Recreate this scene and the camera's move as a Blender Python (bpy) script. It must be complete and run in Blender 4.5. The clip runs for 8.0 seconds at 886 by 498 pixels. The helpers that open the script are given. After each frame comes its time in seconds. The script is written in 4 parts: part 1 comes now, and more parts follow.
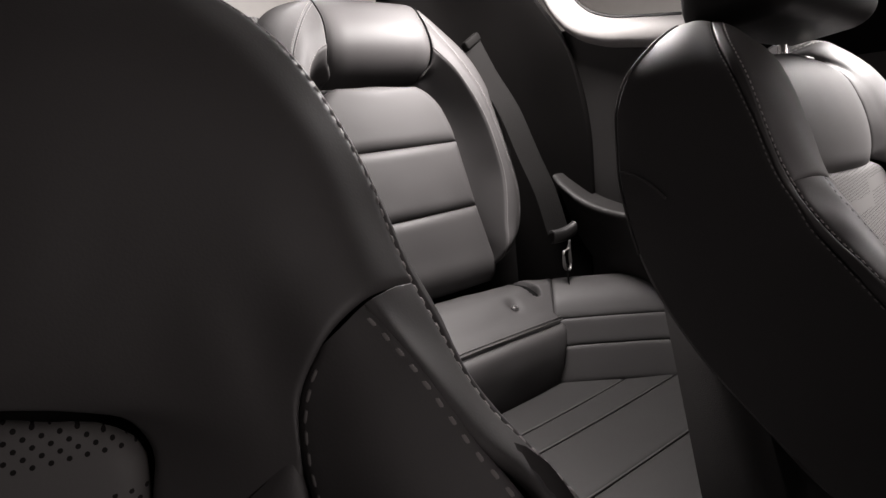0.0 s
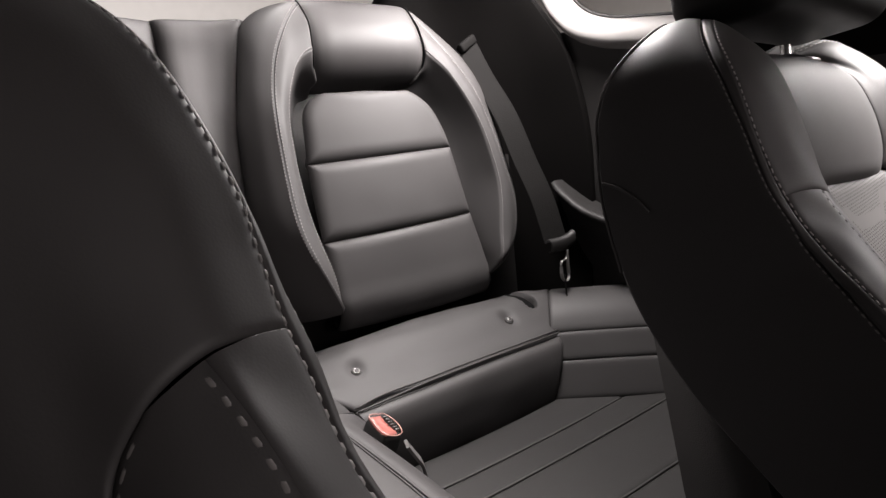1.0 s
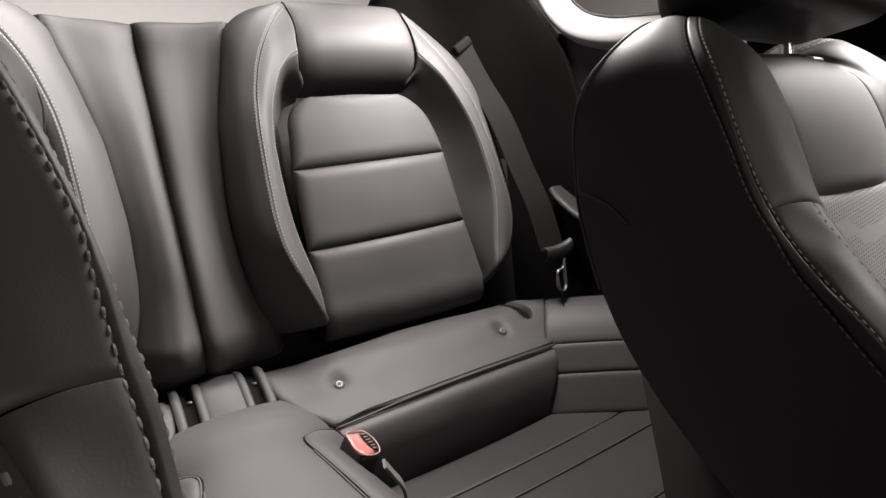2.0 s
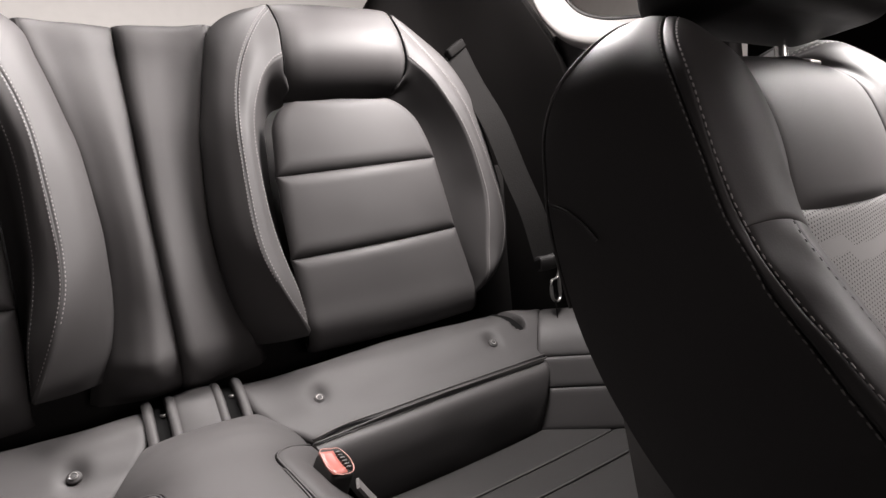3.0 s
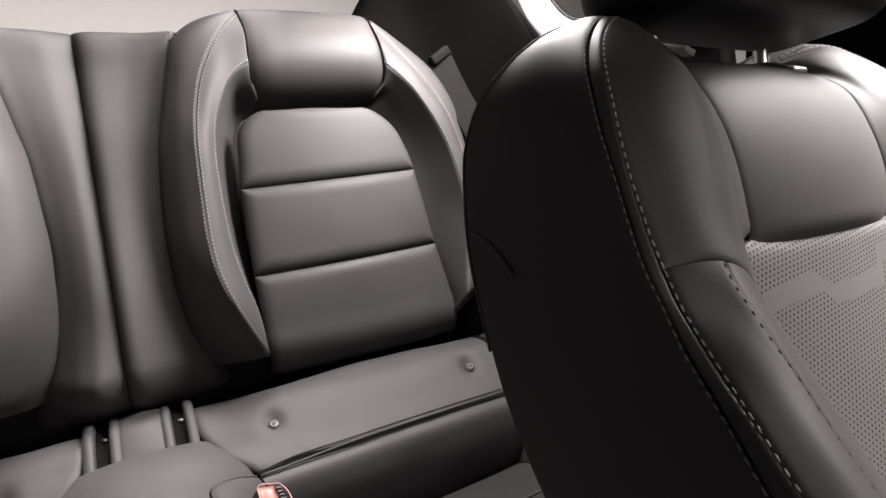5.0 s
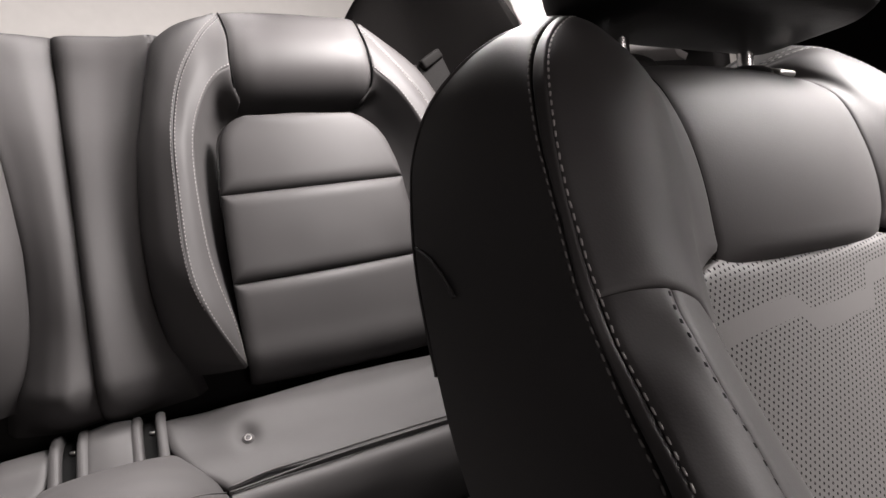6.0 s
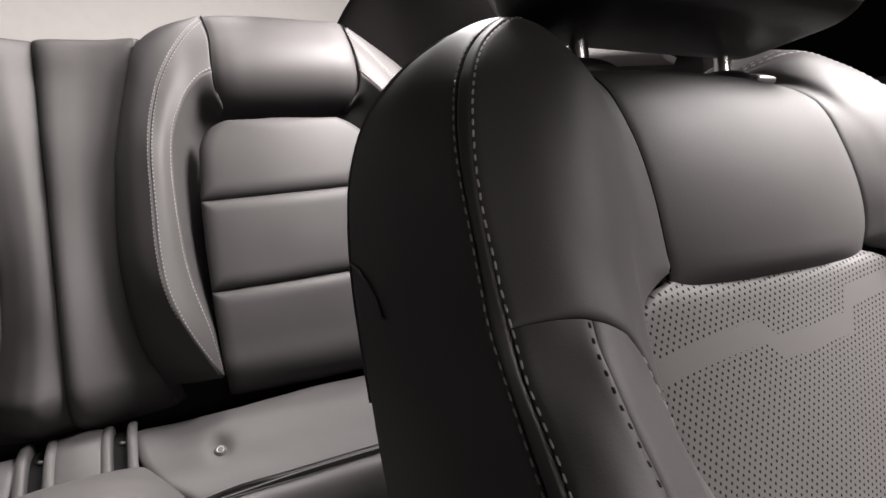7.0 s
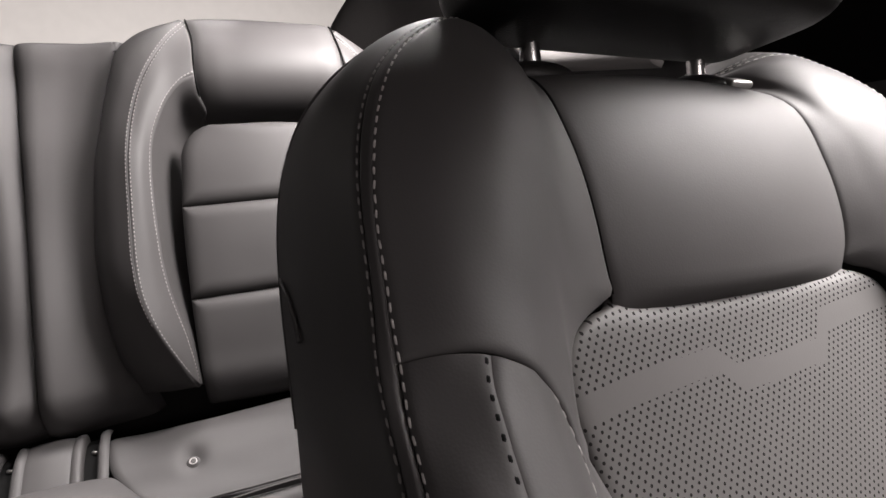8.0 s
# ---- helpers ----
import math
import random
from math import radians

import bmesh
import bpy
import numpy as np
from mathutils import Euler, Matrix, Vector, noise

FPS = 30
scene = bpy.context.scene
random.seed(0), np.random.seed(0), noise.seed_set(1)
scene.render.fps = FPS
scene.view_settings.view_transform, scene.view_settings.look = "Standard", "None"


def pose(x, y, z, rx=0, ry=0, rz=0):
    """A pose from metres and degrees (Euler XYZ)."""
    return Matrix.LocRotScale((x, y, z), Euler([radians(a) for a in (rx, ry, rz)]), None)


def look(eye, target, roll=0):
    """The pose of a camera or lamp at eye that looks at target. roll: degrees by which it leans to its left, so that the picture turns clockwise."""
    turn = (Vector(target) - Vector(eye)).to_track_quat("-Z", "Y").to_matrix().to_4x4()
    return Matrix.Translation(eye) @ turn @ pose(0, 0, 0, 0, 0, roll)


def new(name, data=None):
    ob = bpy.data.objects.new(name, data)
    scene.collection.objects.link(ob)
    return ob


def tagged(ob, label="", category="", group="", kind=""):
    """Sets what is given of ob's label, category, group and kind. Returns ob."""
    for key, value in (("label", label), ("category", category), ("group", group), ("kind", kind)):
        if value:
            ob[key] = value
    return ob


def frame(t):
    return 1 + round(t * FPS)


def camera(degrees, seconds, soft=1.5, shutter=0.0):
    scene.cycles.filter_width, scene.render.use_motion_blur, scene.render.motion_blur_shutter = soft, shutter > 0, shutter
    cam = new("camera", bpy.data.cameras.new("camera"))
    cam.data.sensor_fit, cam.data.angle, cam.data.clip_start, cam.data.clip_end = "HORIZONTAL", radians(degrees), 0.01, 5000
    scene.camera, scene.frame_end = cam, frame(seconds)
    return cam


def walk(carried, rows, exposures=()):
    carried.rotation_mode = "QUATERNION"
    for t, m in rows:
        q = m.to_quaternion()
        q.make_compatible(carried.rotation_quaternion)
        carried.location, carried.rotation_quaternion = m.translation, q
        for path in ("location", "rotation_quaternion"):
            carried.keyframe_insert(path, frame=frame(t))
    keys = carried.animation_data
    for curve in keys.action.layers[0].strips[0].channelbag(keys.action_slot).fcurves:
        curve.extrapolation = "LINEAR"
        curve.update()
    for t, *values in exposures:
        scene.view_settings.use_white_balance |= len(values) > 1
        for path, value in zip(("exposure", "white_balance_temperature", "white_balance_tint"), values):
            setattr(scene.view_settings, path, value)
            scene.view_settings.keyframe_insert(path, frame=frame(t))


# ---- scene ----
cam = camera(76.6, 8.0)
PATH = [
    (0, (0.057, 0.12, 0.863), (1.21, 1.706, 0.468), -5.0),
    (0.5, (0.088, 0.122, 0.863), (1.218, 1.726, 0.475), -5.0),
    (1, (0.119, 0.125, 0.863), (1.227, 1.746, 0.484), -5.0),
    (1.5, (0.147, 0.127, 0.862), (1.234, 1.764, 0.491), -5.0),
    (3, (0.226, 0.13, 0.863), (1.254, 1.809, 0.514), -4.9),
    (3.5, (0.252, 0.13, 0.863), (1.262, 1.823, 0.522), -4.7),
    (4, (0.278, 0.132, 0.864), (1.268, 1.837, 0.53), -4.7),
    (4.5, (0.304, 0.132, 0.864), (1.273, 1.851, 0.538), -4.6),
    (6, (0.385, 0.136, 0.865), (1.287, 1.895, 0.564), -4.3),
    (6.5, (0.412, 0.136, 0.865), (1.291, 1.909, 0.573), -4.1),
    (7, (0.438, 0.136, 0.866), (1.294, 1.921, 0.582), -3.9),
    (7.5, (0.464, 0.136, 0.867), (1.294, 1.934, 0.59), -3.8),
    (8, (0.491, 0.137, 0.867), (1.295, 1.949, 0.599), -3.6),
]
walk(cam, [(t, look(eye, target, roll)) for t, eye, target, roll in PATH])

# world, lights
world = bpy.data.worlds.new("studio_world")
scene.world = world
world.use_nodes = True
world.node_tree.nodes["Background"].inputs[0].default_value = (0.9, 0.88, 0.86, 1)
world.node_tree.nodes["Background"].inputs[1].default_value = 0.21
scene.view_settings.exposure = 0.0


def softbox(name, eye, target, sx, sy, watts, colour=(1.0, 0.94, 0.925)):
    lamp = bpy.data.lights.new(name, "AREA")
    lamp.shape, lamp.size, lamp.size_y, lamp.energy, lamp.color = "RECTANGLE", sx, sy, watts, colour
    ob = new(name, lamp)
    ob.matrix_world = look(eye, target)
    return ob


softbox("ceiling_softbox", (2.00, -0.25, 3.3), (0.7, 0.6, 0.9), 0.8, 1.4, 210)
softbox("rear_softbox", (1.00, 1.55, 3.2), (0.80, 1.45, 0.9), 0.8, 1.4, 330)
softbox("side_softbox", (2.34, -0.80, 3.04), (0.8, 0.35, 0.85), 1.0, 1.6, 220)
softbox("window_softbox", (2.47, -0.25, 2.62), (0.77, 0.35, 0.85), 0.65, 0.65, 370)
# added fill lamp below the closed roof slab, brightens the rear seatbacks
softbox("rear_fill_light", (0.82, 0.81, 1.27), (0.44, 1.02, 0.85), 0.28, 0.20, 22.0)
# weak fill added ahead of the seats to lift the dark left seat
softbox("front_fill", (0.75, -1.9, 1.30), (0.4, 0.3, 0.8), 1.0, 0.6, 16.5, (1.0, 0.90, 0.885))


# materials
def material(name, colour, rough=0.5, metal=0.0, grain=0.0, grain_size=900.0, mottle=0.12, spec=0.5, coat=0.0):
    """A principled surface with mottled colour, uneven gloss and a fine two-scale relief."""
    m = bpy.data.materials.new(name)
    m.use_nodes = True
    nt = m.node_tree
    b = nt.nodes["Principled BSDF"]
    co = nt.nodes.new("ShaderNodeTexCoord")
    n1 = nt.nodes.new("ShaderNodeTexNoise")
    n1.inputs["Scale"].default_value, n1.inputs["Detail"].default_value = 9.0, 5.0
    nt.links.new(co.outputs["Object"], n1.inputs["Vector"])
    ramp = nt.nodes.new("ShaderNodeMapRange")
    ramp.inputs[1].default_value, ramp.inputs[2].default_value = 0.3, 0.7
    ramp.inputs[3].default_value, ramp.inputs[4].default_value = 1 - mottle, 1 + mottle
    nt.links.new(n1.outputs[0], ramp.inputs[0])
    mix = nt.nodes.new("ShaderNodeVectorMath")
    mix.operation = "SCALE"
    mix.inputs[0].default_value = colour
    nt.links.new(ramp.outputs[0], mix.inputs["Scale"])
    nt.links.new(mix.outputs[0], b.inputs["Base Color"])
    rr = nt.nodes.new("ShaderNodeMapRange")
    rr.inputs[1].default_value, rr.inputs[2].default_value = 0.3, 0.7
    rr.inputs[3].default_value, rr.inputs[4].default_value = rough - 0.05, rough + 0.05
    nt.links.new(n1.outputs[0], rr.inputs[0])
    nt.links.new(rr.outputs[0], b.inputs["Roughness"])
    b.inputs["Metallic"].default_value = metal
    b.inputs["Specular IOR Level"].default_value = spec
    b.inputs["Coat Weight"].default_value = coat
    if grain:
        v = nt.nodes.new("ShaderNodeTexVoronoi")
        v.inputs["Scale"].default_value = grain_size
        nt.links.new(co.outputs["Object"], v.inputs["Vector"])
        n2 = nt.nodes.new("ShaderNodeTexNoise")
        n2.inputs["Scale"].default_value, n2.inputs["Detail"].default_value = 60.0, 3.0
        nt.links.new(co.outputs["Object"], n2.inputs["Vector"])
        add = nt.nodes.new("ShaderNodeMath")
        add.operation = "ADD"
        nt.links.new(v.outputs["Distance"], add.inputs[0])
        nt.links.new(n2.outputs[0], add.inputs[1])
        bump = nt.nodes.new("ShaderNodeBump")
        bump.inputs["Strength"].default_value, bump.inputs["Distance"].default_value = grain, 0.0008
        nt.links.new(add.outputs[0], bump.inputs["Height"])
        nt.links.new(bump.outputs[0], b.inputs["Normal"])
    return m


LEATHER = material("leather", (0.0474, 0.0447, 0.0447), 0.60, grain=0.04, mottle=0.07, spec=0.36)
FABRIC = material("seat_fabric", (0.024, 0.0226, 0.0222), 0.7, grain=0.12, grain_size=600, mottle=0.06, spec=0.3)
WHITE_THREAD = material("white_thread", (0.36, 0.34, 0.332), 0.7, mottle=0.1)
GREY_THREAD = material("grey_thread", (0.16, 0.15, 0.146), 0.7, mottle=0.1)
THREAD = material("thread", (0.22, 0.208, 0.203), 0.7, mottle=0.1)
PLASTIC = material("black_plastic", (0.012, 0.0112, 0.011), 0.5, grain=0.2, mottle=0.1, spec=0.35)
TRIM = material("dark_trim", (0.017, 0.0157, 0.0154), 0.55, grain=0.25, mottle=0.1, spec=0.4)
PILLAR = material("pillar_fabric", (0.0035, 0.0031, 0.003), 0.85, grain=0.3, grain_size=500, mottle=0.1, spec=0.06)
# dark trim made pale: the window's light on the ledge is in this colour
LEDGE_LIT = material("lit_ledge_trim", (0.29, 0.277, 0.271), 0.55, grain=0.15, mottle=0.06, spec=0.3)
WEB = material("belt_webbing", (0.008, 0.0075, 0.0073), 0.8, grain=0.4, grain_size=500, spec=0.08)
CHROME = material("chrome", (0.75, 0.74, 0.73), 0.25, metal=1.0, mottle=0.03)
RED = material("red_button", (0.30, 0.095, 0.078), 0.4, mottle=0.05)
PINK = material("worn_rim", (0.42, 0.22, 0.19), 0.45, mottle=0.05)
TOOTH = material("grey_tooth", (0.10, 0.094, 0.091), 0.5, mottle=0.05)
STALK = material("stalk_webbing", (0.12, 0.113, 0.11), 0.6, grain=0.3, grain_size=500)
CARPET = material("black_carpet", (0.02, 0.019, 0.018), 0.9, grain=0.6, grain_size=300)
WALL = material("studio_wall", (0.56, 0.539, 0.518), 0.8, mottle=0.03)
STEEL = material("dull_steel", (0.32, 0.31, 0.30), 0.35, metal=0.8, mottle=0.05)
BLACK = material("deep_black", (0.005, 0.005, 0.005), 0.8, spec=0.06)
DARK = material("dark_studio", (0.07, 0.065, 0.0635), 0.8, mottle=0.05)


def perforated():
    """Seat leather with staggered punched holes and a plain stepped band, laid out in metres of the panel's own map."""
    m = material("perforated_leather", (0.050, 0.047, 0.0458), 0.6, grain=0.03, mottle=0.04, spec=0.4)
    nt = m.node_tree
    b = nt.nodes["Principled BSDF"]
    uv = nt.nodes.new("ShaderNodeUVMap")
    sep = nt.nodes.new("ShaderNodeSeparateXYZ")
    nt.links.new(uv.outputs[0], sep.inputs[0])

    def op(kind, a, c=None, d=None):
        n = nt.nodes.new("ShaderNodeMath")
        n.operation = kind
        for k, val in enumerate((a, c, d)):
            if val is None:
                continue
            if isinstance(val, (int, float)):
                n.inputs[k].default_value = val
            else:
                nt.links.new(val, n.inputs[k])
        return n.outputs[0]

    u, v = sep.outputs[0], sep.outputs[1]
    # two lattice vectors of the punched holes, in metres
    ax, ay, bx, by = 0.00496, 0.00055, 0.00300, -0.00262
    du, dv = op("ADD", u, 0.08871), op("SUBTRACT", v, 0.75074)
    det = ax * by - ay * bx

    def cell(p, q):
        k = op("ADD", op("MULTIPLY", du, p / det), op("MULTIPLY", dv, q / det))
        return op("SUBTRACT", op("FRACT", op("ADD", k, 0.5)), 0.5)

    i, j = cell(by, -bx), cell(-ay, ax)
    ex = op("ADD", op("MULTIPLY", i, ax), op("MULTIPLY", j, bx))
    ey = op("ADD", op("MULTIPLY", i, ay), op("MULTIPLY", j, by))
    dist = op("SQRT", op("ADD", op("MULTIPLY", ex, ex), op("MULTIPLY", ey, ey)))
    hole = op("LESS_THAN", dist, 0.00082)
    # plain band with two short steps
    def ramp(start, width):
        n = nt.nodes.new("ShaderNodeClamp")
        nt.links.new(op("DIVIDE", op("SUBTRACT", u, start), width), n.inputs[0])
        return n.outputs[0]

    steps = op("SUBTRACT", op("MULTIPLY", ramp(0.047, 0.010), 0.015), op("ADD", op("MULTIPLY", ramp(-0.041, 0.016), 0.0132), op("MULTIPLY", ramp(-0.02, 0.07), 0.003)))
    middle = op("ADD", op("ADD", 0.7683, op("MULTIPLY", u, 0.09)), steps)
    plain = op("LESS_THAN", op("ABSOLUTE", op("SUBTRACT", v, middle)), 0.0064)
    mask = op("MULTIPLY", hole, op("SUBTRACT", 1.0, plain))
    mixc = nt.nodes.new("ShaderNodeMix")
    mixc.data_type = "RGBA"
    mixc.inputs[7].default_value = (0.014, 0.0132, 0.0129, 1)
    old = b.inputs["Base Color"].links[0].from_socket
    nt.links.new(old, mixc.inputs[6])
    nt.links.new(mask, mixc.inputs[0])
    nt.links.new(mixc.outputs[2], b.inputs["Base Color"])
    nt.links.new(op("MULTIPLY", op("SUBTRACT", 1.0, mask), 0.4), b.inputs["Specular IOR Level"])
    bump = nt.nodes.new("ShaderNodeBump")
    bump.invert = True
    bump.inputs["Strength"].default_value, bump.inputs["Distance"].default_value = 0.8, 0.001
    nt.links.new(mask, bump.inputs["Height"])
    nt.links.new(b.inputs["Normal"].links[0].from_socket, bump.inputs["Normal"])
    nt.links.new(bump.outputs[0], b.inputs["Normal"])
    return m


PERFORATED = perforated()


# modelling helpers
def spline(points, n, ends=1.0):
    """n points on a smooth curve through the given ones; ends > 0 crowds them towards both ends."""
    P = np.array(points, float)
    d = np.r_[0, np.cumsum(np.maximum(np.linalg.norm(np.diff(P, axis=0), axis=1), 1e-6))]
    d /= d[-1]
    q = np.linspace(0, 1, n)
    q = q * (1 - ends) + ends * (0.5 - 0.5 * np.cos(np.pi * q))
    if len(P) == 2:
        return P[0] + q[:, None] * (P[1] - P[0])
    T = np.gradient(P, d, axis=0)
    k = np.clip(np.searchsorted(d, q, side="right") - 1, 0, len(P) - 2)
    h = (d[k + 1] - d[k])[:, None]
    x = ((q - d[k]) / (d[k + 1] - d[k]))[:, None]
    return ((2 * x**3 - 3 * x**2 + 1) * P[k] + (x**3 - 2 * x**2 + x) * h * T[k]
            + (-2 * x**3 + 3 * x**2) * P[k + 1] + (x**3 - x**2) * h * T[k + 1])


def thing(name, label, category, at=(0, 0, 0), group=""):
    ob = new(name)
    ob.location = at
    ob.empty_display_size = 0.05
    return tagged(ob, label, category, group)


def part(name, bm, mat, parent=None, label="", smooth=True, kind=""):
    me = bpy.data.meshes.new(name)
    bm.to_mesh(me)
    bm.free()
    me.materials.append(mat)
    if smooth:
        me.polygons.foreach_set("use_smooth", [True] * len(me.polygons))
    ob = new(name, me)
    if parent:
        ob.parent = parent
        top = parent
        shift = Vector((0, 0, 0))
        while top:
            shift += top.location
            top = top.parent
        me.transform(Matrix.Translation(-shift))
    return tagged(ob, label, kind=kind)


class Panel:
    """A stuffed leather panel lofted through rails, its edges tucked into the seams, with a hidden turned-in hem."""

    def __init__(self, rails, out, m=24, n=40, tuck="lrbt", depth=0.006, radius=0.016, hem=0.012, bump=None, wob=0.0006):
        R = np.array([spline(r, n) for r in rails])
        G = np.array([spline(R[:, j], m) for j in range(n)])  # n x m x 3
        N = self.normals(G, out)
        across = np.concatenate([np.zeros((n, 1)), np.cumsum(np.linalg.norm(np.diff(G, axis=1), axis=2), axis=1)], 1)
        along = np.concatenate([np.zeros((1, m)), np.cumsum(np.linalg.norm(np.diff(G, axis=0), axis=2), axis=0)], 0)
        away = {"l": across, "r": across[:, -1:] - across, "b": along, "t": along[-1:] - along}
        h = np.zeros((n, m))
        for e in tuck:
            q = np.clip(1 - away[e] / radius, 0, 1)
            h = np.minimum(h, -depth * (1 - np.sqrt(np.maximum(0, 1 - q * q))))
        if wob:
            h += np.array([[wob * noise.noise(Vector(p) * 14) for p in row] for row in G])
        if bump:
            h += np.array([[bump(p) for p in row] for row in G])
        self.G = G + N * h[..., None]
        self.N = self.normals(self.G, out)
        self.across, self.along, self.hem, self.n, self.m = across, along, hem, n, m

    @staticmethod
    def normals(G, out):
        N = np.cross(np.gradient(G, axis=1), np.gradient(G, axis=0))
        N /= np.maximum(np.linalg.norm(N, axis=2, keepdims=True), 1e-9)
        if (N.reshape(-1, 3) @ np.array(out)).mean() < 0:
            N = -N
        return N

    def make(self, name, mat, parent, label="", chart=None):
        n, m = self.n, self.m
        bm = bmesh.new()
        uvl = bm.loops.layers.uv.new("UVMap")
        V = [[bm.verts.new(self.G[j, i]) for i in range(m)] for j in range(n)]
        uv = {}
        for j in range(n):
            for i in range(m):
                uv[V[j][i]] = chart(self.G[j, i]) if chart else (self.across[j, i], self.along[j, i])
        flip = np.dot(np.cross(self.G[0, 1] - self.G[0, 0], self.G[1, 0] - self.G[0, 0]), self.N[0, 0]) < 0
        for j in range(n - 1):
            for i in range(m - 1):
                q = [V[j][i], V[j][i + 1], V[j + 1][i + 1], V[j + 1][i]]
                f = bm.faces.new(q[::-1] if flip else q)
                for lp in f.loops:
                    lp[uvl].uv = uv[lp.vert]
        ring = [(0, i) for i in range(m)] + [(j, m - 1) for j in range(1, n)] + [(n - 1, i) for i in range(m - 2, -1, -1)] + [(j, 0) for j in range(n - 2, 0, -1)]
        low = [bm.verts.new(self.G[j, i] - self.N[j, i] * self.hem) for j, i in ring]
        for k, (j, i) in enumerate(ring):
            j2, i2 = ring[(k + 1) % len(ring)]
            q = [V[j][i], low[k], low[(k + 1) % len(ring)], V[j2][i2]]
            bm.faces.new(q[::-1] if flip else q)
        return part(name, bm, mat, parent, label)

    def line(self, edge, dist, lo=0.0, hi=1.0):
        """Points and normals that run beside one edge of the panel, at dist metres from it."""
        pts = []
        if edge in "lr":
            for j in range(self.n):
                d = self.across[j] if edge == "l" else self.across[j][-1] - self.across[j]
                o = np.argsort(d)
                pts.append([[np.interp(dist, d[o], A[j, o, c]) for c in range(3)] for A in (self.G, self.N)])
        else:
            for i in range(self.m):
                d = self.along[:, i] if edge == "b" else self.along[-1, i] - self.along[:, i]
                o = np.argsort(d)
                pts.append([[np.interp(dist, d[o], A[o, i, c]) for c in range(3)] for A in (self.G, self.N)])
        k = len(pts)
        pts = np.array(pts)[int(lo * k):max(int(lo * k) + 2, int(hi * k))]
        return pts[:, 0], pts[:, 1]


def stitches(path, parent, step=0.0052, size=(0.0036, 0.0011), lift=0.0006, name="stitching", label="pale thread stitching", mat=None, skew=0.0):
    """A row of short raised thread stitches along a path of points and normals."""
    P, N = path
    d = np.r_[0, np.cumsum(np.linalg.norm(np.diff(P, axis=0), axis=1))]
    verts, faces = [], []
    pos = step / 2
    while pos < d[-1]:
        p = np.array([np.interp(pos, d, P[:, c]) for c in range(3)])
        q = np.array([np.interp(min(pos + step / 2, d[-1]), d, P[:, c]) for c in range(3)])
        nrm = np.array([np.interp(pos, d, N[:, c]) for c in range(3)])
        nrm /= np.linalg.norm(nrm)
        t = q - p
        t /= max(np.linalg.norm(t), 1e-9)
        b = np.cross(nrm, t)
        t = t + b * (skew + random.uniform(-0.08, 0.08))
        L, W = size[0] / 2 * random.uniform(0.92, 1.05), size[1] / 2
        k = len(verts)
        for a, w, z in ((-1, 0.5, -0.2), (-0.55, 1, 0.8), (0.55, 1, 0.8), (1, 0.5, -0.2)):
            for sx, zz in ((-1, 0), (0, 1), (1, 0)):
                verts.append(p + t * L * a + b * W * w * sx + nrm * (lift * (z if zz else z * 0.1)))
        for r in range(3):
            for c in range(2):
                i = k + r * 3 + c
                faces.append((i, i + 1, i + 4, i + 3))
        faces += [(k, k + 2, k + 1), (k + 9, k + 10, k + 11)]
        pos += step
    me = bpy.data.meshes.new(name)
    me.from_pydata([tuple(v) for v in verts], [], faces)
    bm = bmesh.new()
    bm.from_mesh(me)
    bpy.data.meshes.remove(me)
    bmesh.ops.recalc_face_normals(bm, faces=bm.faces)
    return part(name, bm, mat or THREAD, parent, label, kind="stuff")


def tube(points, radius, mat, name, parent, label="", n=60, sides=8, flat=1.0):
    """A round cord or rod through points."""
    P = spline(points, n, 0.0)
    bm = bmesh.new()
    rings = []
    ref = Vector((0.13, 0.21, 0.97))
    for k in range(n):
        t = Vector(P[min(k + 1, n - 1)] - P[max(k - 1, 0)]).normalized()
        a = t.cross(ref).normalized()
        b = a.cross(t)
        rings.append([bm.verts.new(Vector(P[k]) + a * radius * math.cos(x) + b * radius * flat * math.sin(x))
                      for x in [2 * math.pi * i / sides for i in range(sides)]])
    for k in range(n - 1):
        for i in range(sides):
            bm.faces.new((rings[k][i], rings[k][(i + 1) % sides], rings[k + 1][(i + 1) % sides], rings[k + 1][i]))
    bm.faces.new(rings[0][::-1])
    bm.faces.new(rings[-1])
    bmesh.ops.recalc_face_normals(bm, faces=bm.faces)
    return part(name, bm, mat, parent, label)


def block(name, size, m, mat, parent, label="", bevel=0.003, segments=3, taper=(1, 1), smooth=True):
    """A bevelled block, tapered towards its top, at the pose m."""
    bm = bmesh.new()
    bmesh.ops.create_cube(bm, size=1.0)
    for v in bm.verts:
        k = taper if v.co.z > 0 else (1, 1)
        v.co = Vector((v.co.x * size[0] * k[0], v.co.y * size[1] * k[1], v.co.z * size[2]))
    if bevel:
        bmesh.ops.bevel(bm, geom=bm.edges[:], offset=bevel, segments=segments, profile=0.5, affect="EDGES")
    bmesh.ops.transform(bm, matrix=m, verts=bm.verts)
    return part(name, bm, mat, parent, label, smooth)


